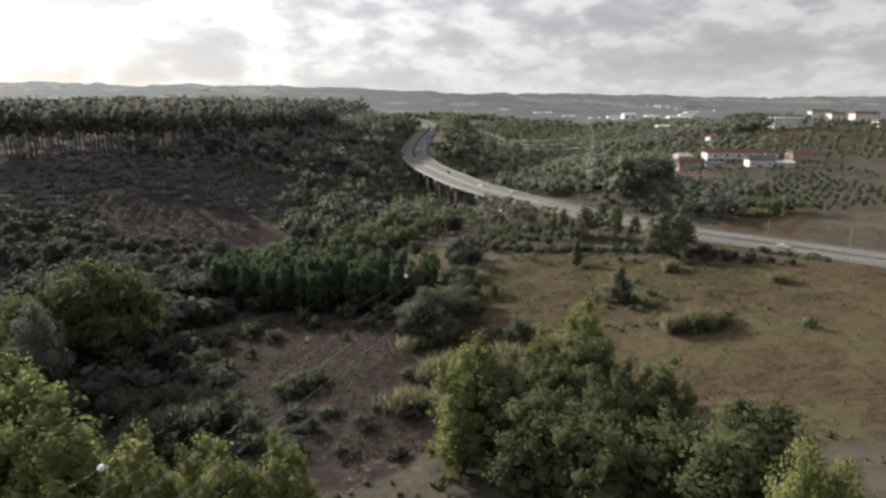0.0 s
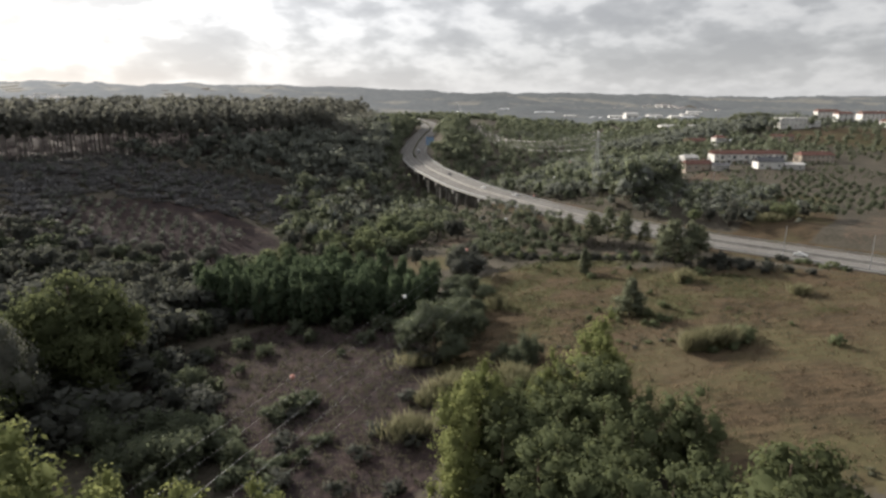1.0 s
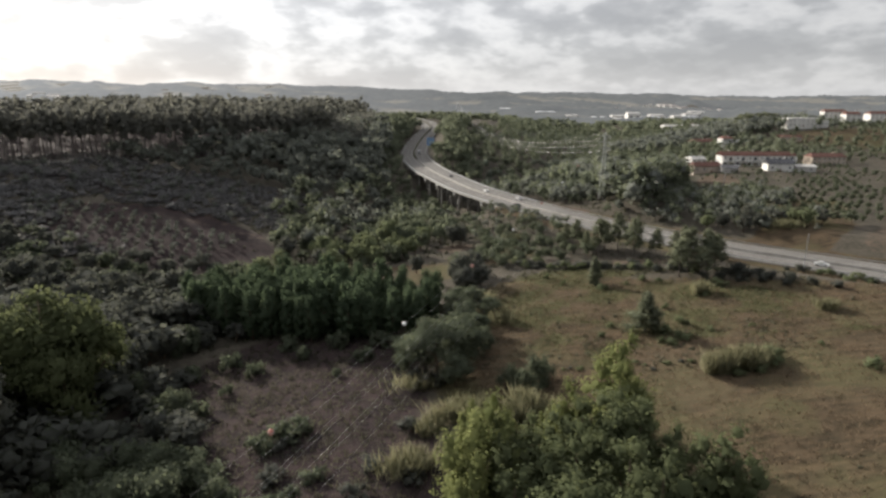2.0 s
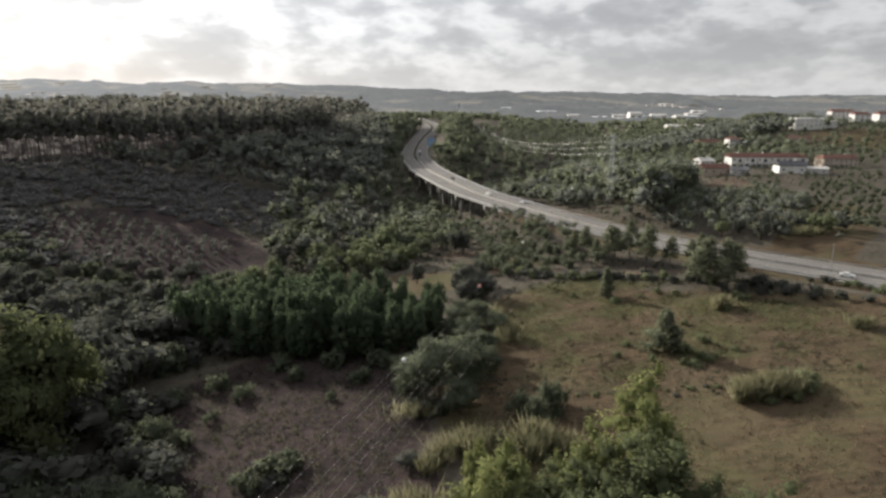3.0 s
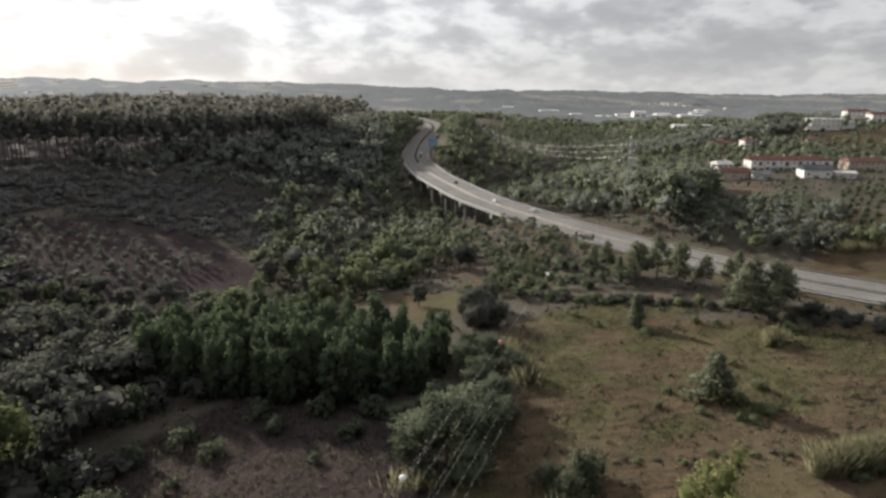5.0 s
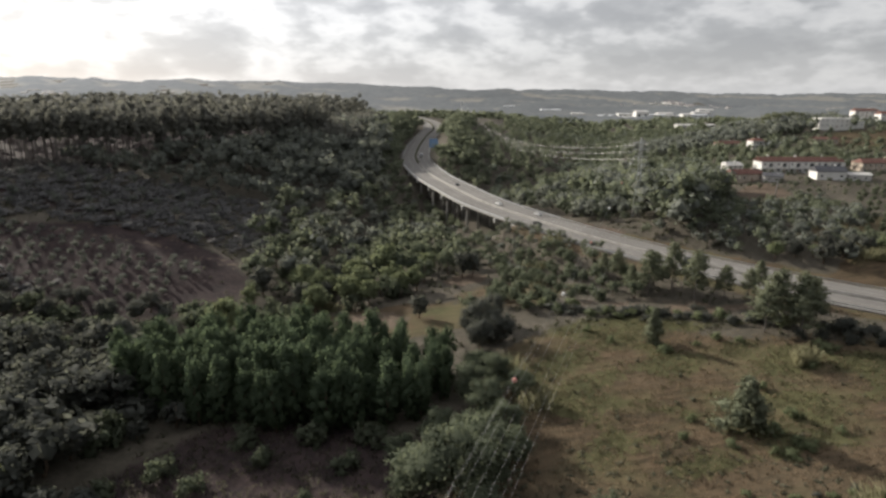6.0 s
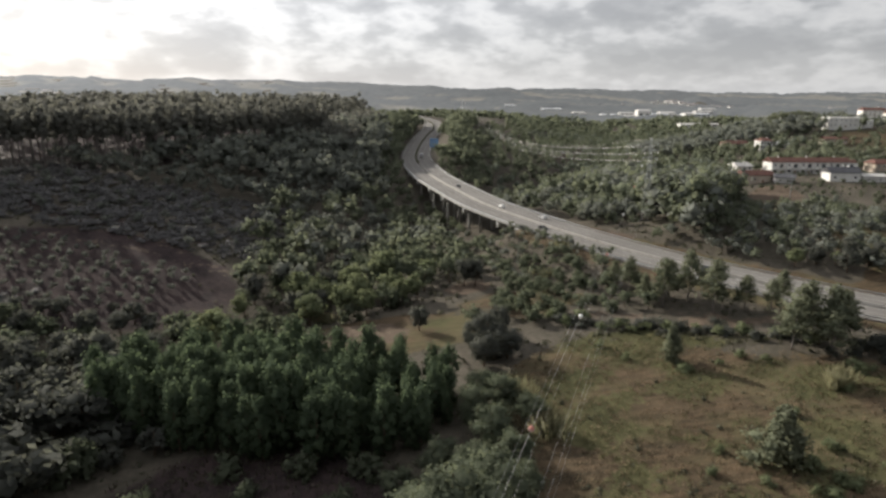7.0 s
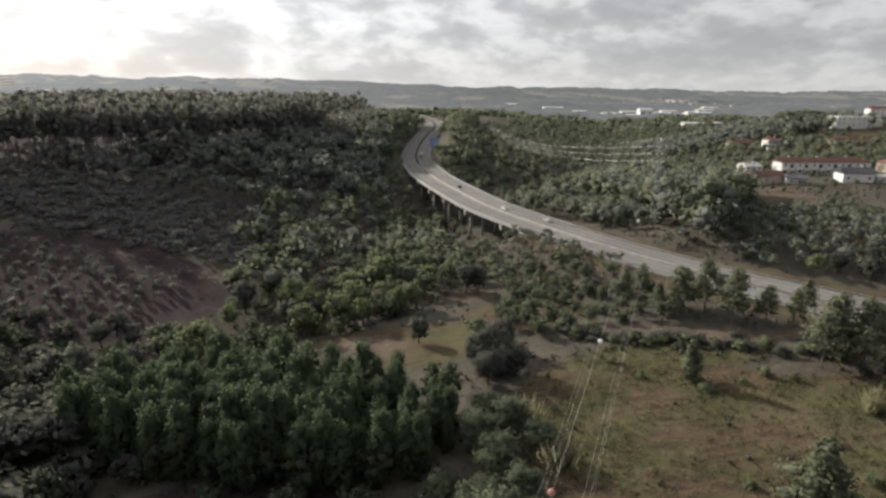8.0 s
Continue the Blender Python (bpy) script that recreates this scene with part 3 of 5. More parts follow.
            mesh_object("column", *tube([(at.x, at.y, low), (at.x, at.y, p.z - 3.05)], (0.72, 0.66), 12), CONCRETE, top, smooth=True)
    p, q = Vector(stretch[0]), Vector(stretch[1])
    a = math.degrees(math.atan2((q - p).y, (q - p).x)) - 90
    bm = box_bm(-HALF - 0.9, -2.0, -5.5, HALF + 0.9, 1.2, -0.6, 0.1)
    bm.transform(pose(p.x, p.y, p.z, 0, 0, a))
    part("abutment", bm, PALE_CONCRETE, top)


build_viaduct()

# ---- plants ----
rng = np.random.default_rng(7)


def unit(v):
    return v / np.maximum(np.linalg.norm(v, axis=-1, keepdims=True), 1e-6)


def leaves(r, centres, radii, count, size, lift=0.35, ragged=0.5, core=0.62):
    """Diamond leaves over the skins of oval clumps."""
    centres, radii = np.asarray(centres, float), np.asarray(radii, float)
    n = len(centres) * count
    which = np.repeat(np.arange(len(centres)), count)
    d = unit(r.normal(size=(n, 3)) + (0, 0, lift))
    pos = centres[which] + d * radii[which] * r.uniform(0.6, 1.28, (n, 1))
    normal = unit(d + r.normal(size=(n, 3)) * ragged)
    t = unit(np.cross(normal, r.normal(size=(n, 3))))
    b = np.cross(normal, t)
    s = size * r.uniform(0.6, 1.35, (n, 1))
    skin = np.stack([pos + t * s, pos + b * s * 0.62, pos - t * s, pos - b * s * 0.62], 1)
    middle = centres.mean(0)
    soft = unit(d * 0.5 + unit(pos - middle) * 0.6 + r.normal(size=(n, 3)) * (0.55 if size > 0.2 else 0.3) + (0, 0, 0.3))
    lumps, faces, turn = cores(r, centres, radii * core, middle)
    return skin, np.repeat(soft, 4, axis=0), lumps, faces, turn


CUBE_V = np.array([(x, y, z) for x in (-1, 1) for y in (-1, 1) for z in (-1, 1)], float) / 1.732
CUBE_F = np.array([(0, 1, 3, 2), (4, 6, 7, 5), (0, 4, 5, 1), (2, 3, 7, 6), (0, 2, 6, 4), (1, 5, 7, 3)])


def cores(r, centres, radii, middle):
    """The dense leafy inside of each clump."""
    n = len(centres)
    turns = np.array([np.array(Euler(r.uniform(0, 3, 3)).to_matrix()) for k in range(n)])
    d = np.einsum("kj,nij->nki", CUBE_V, turns)
    v = d * radii[:, None, :] * r.uniform(0.85, 1.1, (n, 8, 1)) + centres[:, None, :]
    f = CUBE_F[None] + (np.arange(n) * 8)[:, None, None]
    return v.reshape(-1, 3), f.reshape(-1, 4), unit(d * 0.6 + unit(v - middle) * 0.6 + (0, 0, 0.3)).reshape(-1, 3)


def limbs(r, height, trunk_top, thick, reach, count, lean=0.03):
    """A bent trunk, and its limbs as pieces of their own."""
    x, y = r.normal(size=2) * height * lean
    stem = tube([(0, 0, -0.4), (x * 0.3, y * 0.3, trunk_top * 0.4), (x, y, trunk_top), (x * 1.3, y * 1.3, height * 0.9)], [thick, thick * 0.8, thick * 0.6, thick * 0.12], 6)
    arms = []
    for k in range(count):
        a = 2 * math.pi * (k + r.uniform(0, 0.6)) / count
        z = trunk_top * r.uniform(0.75, 1.0)
        q = np.array([math.cos(a), math.sin(a), 0]) * reach * r.uniform(0.6, 1)
        arms.append(tube([(x, y, z), (x + q[0] * 0.5, y + q[1] * 0.5, z + height * 0.10), (x + q[0], y + q[1], z + height * r.uniform(0.15, 0.3))], [thick * 0.4, thick * 0.28, thick * 0.1], 4))
    return stem, arms


def clumps_round(r, n, cz, rx, rz, size):
    d = unit(r.normal(size=(n, 3)))
    c = d * np.array([rx, rx, rz]) * r.uniform(0.45, 0.95, (n, 1)) + (0, 0, cz)
    return c, np.stack([r.uniform(0.75, 1.25, n) * size] * 2 + [r.uniform(0.6, 1.0, n) * size], -1)


# each builder gives a tree about ten metres high
def oak(r, count):
    n = 26
    c, s = clumps_round(r, n, 5.1, 3.2, 3.6, 1.45)
    s *= r.uniform(0.6, 1.3, (n, 1))
    return limbs(r, 9, 3.0, 0.28, 2.4, 3), leaves(r, c, s, count // n, 0.40 if count < 1500 else 0.19 if count < 5000 else 0.14)


def poplar(r, count):
    c, s = [], []
    for spire in range(4):
        a, d, top = r.uniform(0, 6.3), (0 if spire == 0 else r.uniform(1.1, 1.7)), (9.6 if spire == 0 else r.uniform(6.5, 8.8))
        n = 11
        for k in range(n):
            f = k / (n - 1)
            w = 0.78 * (0.62 + 1.25 * math.sin(math.pi * min(1, 0.25 + 0.75 * (1 - f)) ** 1.2)) * (1 - 0.38 * f)
            c.append((math.cos(a) * d + r.normal() * 0.55, math.sin(a) * d + r.normal() * 0.55, 1.0 + (top - 1.3) * f))
            s.append((w, w, 0.95))
    return limbs(r, 9, 5.0, 0.24, 1.3, 3), leaves(r, c, s, count // len(c), 0.14 if count > 2000 else 0.17, 0.4)


def plume(r, count):
    """One leafy spire with a pointed tip, green almost to the ground."""
    c, s, n = [], [], 30
    for k in range(n):
        f = (k + 0.5) / n
        w = 2.3 * math.sin(math.pi * (0.16 + 0.76 * f) ** 0.9) ** 0.8 + 0.12
        a, d = k * 2.4 + r.uniform(0, 0.9), w * r.uniform(0.2, 0.75)
        c.append((math.cos(a) * d, math.sin(a) * d, 0.9 + 8.4 * f + r.normal() * 0.25))
        s.append((0.3 + w * 0.34, 0.3 + w * 0.34, 1.25))
    return limbs(r, 9, 5.0, 0.2, 1.2, 3), leaves(r, c, s, count // n, 0.19, 0.45)


def olive(r, count):
    c, s = clumps_round(r, 9, 5.4, 3.6, 3.2, 2.5)
    c[:, 2] = np.maximum(c[:, 2], 2.0)
    return limbs(r, 8, 2.0, 0.35, 2.8, 0, 0.05), leaves(r, c, s, count // 9, 0.58)


def bush(r, count):
    n = 13
    a, d = r.uniform(0, 6.3, n), r.uniform(0, 4.9, n)
    c = np.stack([np.cos(a) * d, np.sin(a) * d, r.uniform(2.0, 6.8, n) - d * 0.4], -1)
    s = np.stack([r.uniform(1.3, 3.0, n)] * 2 + [r.uniform(1.4, 2.8, n)], -1)
    return limbs(r, 5, 1.5, 0.3, 2.5, 0, 0.08), leaves(r, c, s, count // n, 0.7 if count < 800 else 0.34)


def pine(r, count):
    c, s = [], []
    for k in range(20):
        f = (k + 0.5) / 20
        a, w = k * 2.4 + r.uniform(0, 0.8), (1 - f) ** 0.65 * 2.9 + 0.25
        d = w * r.uniform(0.35, 0.95)
        c.append((math.cos(a) * d, math.sin(a) * d, 3.0 + 6.4 * f + r.normal() * 0.2))
        s.append((0.6 + w * 0.42, 0.6 + w * 0.42, 0.95))
    return limbs(r, 9.6, 6.0, 0.17, 2.0, 3, 0.02), leaves(r, c, s, count // 20, 0.26, 0.5, core=0.58)


def young_pine(r, count):
    c, s = [], []
    for k in range(30):
        f = (k + 0.5) / 30
        a, w = k * 2.4 + r.uniform(0, 0.9), (1 - f) ** 0.75 * 3.3 + 0.2
        d = w * r.uniform(0.3, 1.0)
        c.append((math.cos(a) * d, math.sin(a) * d, 0.9 + 8.4 * f + r.normal() * 0.3))
        s.append((0.5 + w * 0.36, 0.5 + w * 0.36, 0.95))
    return limbs(r, 9.6, 6.0, 0.2, 2.0, 3, 0.02), leaves(r, c, s, count // 30, 0.27, 0.5, core=0.75)


def tall_pine(r, count):
    n = 9
    f = np.linspace(0, 1, n)
    a, d = r.uniform(0, 6.3, n), r.uniform(0.2, 1.7, n) * (1.05 - 0.5 * f)
    c = np.stack([np.cos(a) * d, np.sin(a) * d, 6.1 + 3.3 * f + r.normal(size=n) * 0.25], -1)
    s = np.stack([r.uniform(0.8, 1.25, n)] * 2 + [r.uniform(0.45, 0.75, n)], -1)
    return limbs(r, 9.2, 7.2, 0.13, 1.1, 0, 0.02), leaves(r, c, s, count // n, 0.36, 0.4, core=0.8)


def umbrella(r, count):
    n = 16
    a, d = r.uniform(0, 6.3, n), 4.2 * np.sqrt(r.uniform(0, 1, n))
    c = np.stack([np.cos(a) * d, np.sin(a) * d, 8.4 - d * 0.16 + r.normal(size=n) * 0.2], -1)
    s = np.stack([r.uniform(1.0, 1.6, n)] * 2 + [r.uniform(0.7, 1.0, n)], -1)
    return limbs(r, 8.6, 6.2, 0.28, 3.4, 3, 0.03), leaves(r, c, s, count // n, 0.4, 0.3)


def blades(r, n, spread_x, spread_y, height, width):
    """Upright, outward-leaning blades."""
    at = np.stack([r.normal(size=n) * spread_x, r.normal(size=n) * spread_y, np.zeros(n)], -1)
    a = r.uniform(0, 6.3, n)
    side = np.stack([np.cos(a), np.sin(a), np.zeros(n)], -1) * width * r.uniform(0.6, 1.4, (n, 1))
    h = height * r.uniform(0.55, 1.1, n)
    tip = at + np.stack([r.normal(size=n) * 0.30 * h, r.normal(size=n) * 0.30 * h, h], -1)
    mid = at * 0.4 + tip * 0.6
    return np.stack([at - side * 0.4, mid - side, tip, mid + side], 1)


SPECIES = {
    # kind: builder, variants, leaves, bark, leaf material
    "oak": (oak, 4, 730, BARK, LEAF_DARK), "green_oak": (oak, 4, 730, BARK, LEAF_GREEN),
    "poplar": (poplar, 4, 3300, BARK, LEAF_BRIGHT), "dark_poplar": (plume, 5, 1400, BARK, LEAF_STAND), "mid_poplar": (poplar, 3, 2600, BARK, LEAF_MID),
    "olive": (olive, 4, 270, BARK, LEAF_OLIVE), "bush": (bush, 4, 340, BARK, LEAF_GREEN), "dark_bush": (bush, 4, 340, BARK, LEAF_DARK),
    "grey_bush": (bush, 3, 420, BARK, LEAF_OLIVE), "big_olive": (oak, 3, 3800, BARK, LEAF_OLIVE), "big_green": (oak, 3, 4600, BARK, LEAF_LARGE), "cane_bush": (bush, 2, 900, BARK, REED), "bright_oak": (oak, 2, 6500, BARK, LEAF_BRIGHT), "dark_oak": (oak, 2, 3800, BARK, LEAF_DARK), "silver_oak": (oak, 1, 6000, BARK, LEAF_SILVER),
    "shrub": (bush, 3, 1000, BARK, LEAF_GREEN), "field_pine": (young_pine, 2, 2600, PINE_BARK, LEAF_PINE), "pale_shrub": (bush, 3, 1700, BARK, LEAF_OLIVE),
    "pine": (pine, 4, 1100, PINE_BARK, LEAF_PINE), "tall_pine": (tall_pine, 5, 162, PINE_BARK, LEAF_HAZED_PINE), "umbrella": (umbrella, 2, 500, PINE_BARK, LEAF_PINE),
}
WORDS = {
    "oak": ("broadleaf_tree", "dark green broadleaf tree with a dense crown", "tree"),
    "green_oak": ("broadleaf_tree", "green broadleaf tree with a rounded crown", "tree"),
    "bright_oak": ("broadleaf_tree", "large sunlit yellow-green broadleaf tree", "tree"),
    "dark_oak": ("broadleaf_tree", "dark rounded broadleaf tree beside the field", "tree"),
    "silver_oak": ("broadleaf_tree", "tall tree with silvery grey leaves", "tree"),
    "poplar": ("poplar", "tall sunlit bright green poplar with several spires", "tree"),
    "dark_poplar": ("poplar", "poplar in a dense stand, leaves toned dark for shade", "tree"),
    "olive": ("olive_tree", "small rounded grey-green olive tree", "tree"),
    "big_olive": ("broadleaf_tree", "large grey-green tree with a spreading crown", "tree"),
    "mid_poplar": ("poplar", "tall green poplar with several spires", "tree"),
    "cane_bush": ("cane_hedge", "dense pale hedge of tall cane in the field", "cane"),
    "big_green": ("broadleaf_tree", "large green broadleaf tree with a dense crown", "tree"),
    "bush": ("bush", "rounded green bush on scrubby ground", "bush"),
    "dark_bush": ("bush", "low dark green bush on bare soil", "bush"),
    "grey_bush": ("bush", "grey-green rounded bush in the valley", "bush"),
    "shrub": ("bush", "dense green bush leafy down to the ground", "bush"),
    "pale_shrub": ("broadleaf_tree", "wide grey-green tree leafy down to the ground", "tree"),
    "field_pine": ("young_pine", "dense young pine leafy down to the grass", "tree"),
    "pine": ("pine_tree", "dark green pine with a bare lower trunk", "tree"),
    "tall_pine": ("pine_tree", "tall forest pine with a slim bare trunk", "tree"),
    "umbrella": ("umbrella_pine", "dark umbrella pine with a wide flat crown", "tree"),
}
PROTOS, QUEUE = {}, []


def plant(kind, x, y, height, wide=1.0, group=""):
    """Notes a tree or bush to be set on the ground."""
    QUEUE.append((kind, x, y, height, wide, group))


def set_plant(kind, x, y, height, wide, group):
    builder, variants, count, bark, leaf = SPECIES[kind]
    k = int(rng.integers(variants))
    s = height / 10.0
    m = pose(x, y, float(ground_z(x, y)) - 0.05, 0, 0, rng.uniform(0, 360)) @ Matrix.Diagonal((s * wide, s * wide, s, 1))
    if (kind, k) in PROTOS:
        proto = PROTOS[kind, k]
        back = proto.matrix_basis.to_scale()
        ob = copy_thing(proto, m @ Matrix.Diagonal((1 / back.x, 1 / back.y, 1 / back.z, 1)))
    else:
        name, label, category = WORDS[kind]
        r = np.random.default_rng(len(PROTOS) * 11 + 3)
        (stem, arms), quads = builder(r, count)
        ob = empty(name, label=label, category=category)
        trunk = mesh_object("trunk", *stem, bark, ob, smooth=True)
        for arm in arms:
            mesh_object("limb", *arm, bark, trunk, smooth=True)
        leaf_object("crown", quads, leaf, ob)
        ob.matrix_basis = m
        PROTOS[kind, k] = ob
    ob["group"] = group or "scattered plants"


def set_all():
    """The nearest 290 of each name stand singly; the rest join as woods."""
    places = {}
    for q in QUEUE:
        places.setdefault(WORDS[q[0]][0], []).append(q)
    for name, found in places.items():
        found.sort(key=lambda q: q[2] + 0.25 * abs(q[1]))
        for q in found[:290]:
            set_plant(*q)
        rest = found[290:]
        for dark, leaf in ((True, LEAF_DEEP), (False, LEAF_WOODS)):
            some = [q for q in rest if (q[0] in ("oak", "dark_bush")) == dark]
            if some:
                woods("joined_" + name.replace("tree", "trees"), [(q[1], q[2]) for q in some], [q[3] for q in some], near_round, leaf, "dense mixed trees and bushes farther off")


def scatter(x0, y0, x1, y1, pace, keep):
    """Jittered places in a rectangle where keep(x, y) holds."""
    out = []
    for x in np.arange(x0, x1, pace):
        for y in np.arange(y0, y1, pace):
            p = x + rng.uniform(-0.42, 0.42) * pace, y + rng.uniform(-0.42, 0.42) * pace
            if keep(*p):
                out.append(p)
    return out


def off_road(x, y, gap=17):
    return float(road_distance(np.array(x), np.array(y))) > gap


def inside(x, y, corners):
    """Whether a place lies in a polygon."""
    hit = False
    for (ax, ay), (bx, by) in zip(corners, corners[1:] + corners[:1]):
        if (ay > y) != (by > y) and x < (bx - ax) * (y - ay) / (by - ay) + ax:
            hit = not hit
    return hit


def woods(name, places, heights, shape, leaf, label, category="woods"):
    """Uncounted far trees in one object."""
    places, heights = np.array(places), np.array(heights)
    ground = ground_z(places[:, 0], places[:, 1])
    r = np.random.default_rng(len(places))
    sets, count = [[], [], [], [], []], 0
    for k in range(6):
        skin, soft, v, f, turn = shape(r)
        sel = np.arange(len(places)) % 6 == k
        p, h, g = places[sel], heights[sel] / 10, ground[sel]
        a = r.uniform(0, 6.3, len(p))
        c, s = np.cos(a)[:, None], np.sin(a)[:, None]

        def spun(q):
            return np.stack([q[None, :, 0] * c - q[None, :, 1] * s, q[None, :, 0] * s + q[None, :, 1] * c, q[None, :, 2] + 0 * c], -1)

        def put(q):
            return spun(q) * h[:, None, None] + np.concatenate([p, g[:, None]], -1)[:, None, :]
        sets[0].append(put(skin.reshape(-1, 3)).reshape(-1, 4, 3))
        sets[1].append(spun(soft).reshape(-1, 3))
        sets[2].append(put(v).reshape(-1, 3))
        sets[3].append((f[None] + (np.arange(len(p)) * len(v))[:, None, None]).reshape(-1, 4) + count)
        sets[4].append(spun(turn).reshape(-1, 3))
        count += len(p) * len(v)
    ob = leaf_object(name, [np.concatenate(q) for q in sets], leaf)
    return tagged(ob, label, category, kind="stuff")


def leaf_object(name, leafage, material, parent=None):
    """A crown: loose leaves and the lumps inside in one mesh."""
    skin, soft, v, f, turn = leafage
    n = len(skin)
    co = np.concatenate([skin.reshape(-1, 3), v]).astype(np.float32)
    loops = np.concatenate([np.arange(n * 4), f.ravel() + n * 4]).astype(np.int32)
    m = n + len(f)
    me = bpy.data.meshes.new(name)
    me.vertices.add(len(co))
    me.vertices.foreach_set("co", co.ravel())
    me.loops.add(len(loops))
    me.loops.foreach_set("vertex_index", loops)
    me.polygons.add(m)
    me.polygons.foreach_set("loop_start", np.arange(0, m * 4, 4, dtype=np.int32))
    me.polygons.foreach_set("loop_total", np.full(m, 4, dtype=np.int32))
    me.polygons.foreach_set("use_smooth", np.ones(m, dtype=bool))
    me.materials.append(material)
    me.update(calc_edges=True)
    set_normals(me, np.concatenate([soft, turn]))
    ob = new(name, me)
    ob.parent = parent
    return ob


def far_round(r):
    c, s = clumps_round(r, 4, 5.2, 2.6, 2.2, 2.4)
    s *= r.uniform(0.6, 1.35, (4, 1))
    return leaves(r, c, s, 11, 0.85, 0.5)


def near_round(r):
    c, s = clumps_round(r, 8, 5.4, 3.2, 2.7, 1.9)
    s *= r.uniform(0.6, 1.3, (8, 1))
    return leaves(r, c, s, 11, 0.68, 0.4)


def far_pine(r):
    n = 5
    f = np.linspace(0, 1, n)
    c = np.stack([r.normal(size=n) * (1.15 - 0.5 * f), r.normal(size=n) * (1.15 - 0.5 * f), 6.1 + 3.0 * f + r.normal(size=n) * 0.3], -1)
    return leaves(r, c, np.full((n, 3), 1.0) * (1.3, 1.3, 0.85) * r.uniform(0.75, 1.2, (n, 1)), 8, 0.6, 0.4, 0.4)


def far_patch(r):
    """A patch of wood, wider than high."""
    n = 5
    c = np.stack([r.normal(size=n) * 8, r.normal(size=n) * 8, r.uniform(2.5, 5, n)], -1)
    return leaves(r, c, np.full((n, 3), 1.0) * (6, 6, 3.6), 7, 2.6, 0.6)


def mound(r):
    """A low carpet of growth, much wider than high."""
    n = 4
    c = np.stack([r.normal(size=n) * 4.0, r.normal(size=n) * 4.0, r.uniform(1, 2.6, n)], -1)
    return leaves(r, c, np.full((n, 3), 1.0) * (5.2, 5.2, 2.2), 12, 1.35, 1.0, 0.35)

# ---- trees, from the camera's first place onwards ----
def road_x(y):
    """Where the motorway's middle lies at y."""
    return float(np.interp(y, LINE[48:240, 1], LINE[48:240, 0]))


# sunlit trees on the near slope
for x, y, top, wide in ((-55, 88, 27.0, 1.35), (-66, 97, 26, 1.3), (-50, 79, 22, 1.1), (-39.4, 81.4, 20.9, 0.95), (-44, 86, 17, 1.0), (-34, 83, 17, 0.9), (-28.6, 81.4, 20.9, 1.05), (-20.5, 81.4, 20.6, 0.8), (-16, 80, 18.6, 0.75), (-36, 78, 17, 0.9), (-47, 74, 19, 1.0), (-24.5, 79, 17, 0.8), (-60, 80, 22, 1.1), (-72, 86, 24, 1.2)):
    plant("poplar", x, y, top - float(ground_z(x, y)), wide, "sunlit trees on the near slope")
# poplars in the middle of the valley
for x, y, top, wide in ((9, 101, 24.5, 1.0), (13, 106, 25.6, 0.85), (8.5, 96, 22, 0.9), (12, 110, 21, 1.0), (37.5, 124, 27.5, 0.9), (35, 119, 24.6, 0.9), (38, 118, 22, 0.8), (14, 118, 15, 0.9), (10, 123, 15.5, 0.9), (23, 124, 12.4, 1.0), (25, 113, 24.4, 0.7), (29, 117, 18, 0.8)):
    plant("poplar", x, y, top - float(ground_z(x, y)), wide * 1.1, "poplar stand")
for x, y, top, wide in ((18, 107, 21, 1.0), (24, 102, 23, 1.0), (30, 96, 23.6, 1.1), (33, 92, 24, 1.1), (40, 105, 21, 1.0), (20, 94, 20, 1.1), (44, 96, 21, 1.1), (36, 108, 19, 1.1), (29, 106, 20, 1.0)):
    plant("mid_poplar", x, y, top - float(ground_z(x, y)), wide * 1.15, "poplar stand")
for k in range(20):
    x, y = rng.uniform(13, 47), rng.uniform(78, 110)
    plant("mid_poplar", x, y, rng.uniform(15, 19), 1.3, "poplar stand")
for x, y, top, wide in ((45, 74, 31, 1.15), (51, 79, 27.5, 1.0), (41, 70, 27, 0.9), (48, 67, 27, 0.9)):
    plant("big_green", x, y, top - float(ground_z(x, y)), wide * 0.95, "large trees at the field's near edge")
for x, y, top, wide in ((43.5, 58, 35, 0.42), (49, 60, 31, 0.42), (47, 55, 30, 0.4)):
    plant("bright_oak", x, y, top - float(ground_z(x, y)), wide, "large trees at the field's near edge")
# the tall trees on the shaded side
for x, y, top, wide in ((-82, 150, 31.5, 0.95), (-73, 153, 27.5, 0.9), (-88, 150, 26, 1.0), (-78, 144, 24, 0.9), (-92, 138, 25, 0.9), (-72, 141, 20, 0.8), (-98, 146, 22, 0.9), (-84, 128, 19, 0.9)):
    plant("big_green", x, y, top - float(ground_z(x, y)), wide, "tall trees on the shaded slope")
# two broad bushes at the plot's lower corner, and a pale one at its far corner
plant("pale_shrub", -69, 138, 9.0, 0.9, "bushes on the valley floor")
plant("dark_bush", -57, 141, 9.5, 0.95, "bushes on the valley floor")
plant("grey_bush", -66, 188, 9.5, 0.62, "bushes on the valley floor")
plant("silver_oak", -82, 129, 28 - float(ground_z(-82, 129)), 0.62, "tall trees on the shaded slope")
# stand across the valley, its shade carried by the dark leaf tone
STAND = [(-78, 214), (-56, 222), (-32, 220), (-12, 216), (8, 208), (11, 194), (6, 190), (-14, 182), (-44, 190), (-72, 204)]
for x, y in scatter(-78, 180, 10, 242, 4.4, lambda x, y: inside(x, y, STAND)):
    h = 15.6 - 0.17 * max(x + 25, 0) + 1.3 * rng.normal()
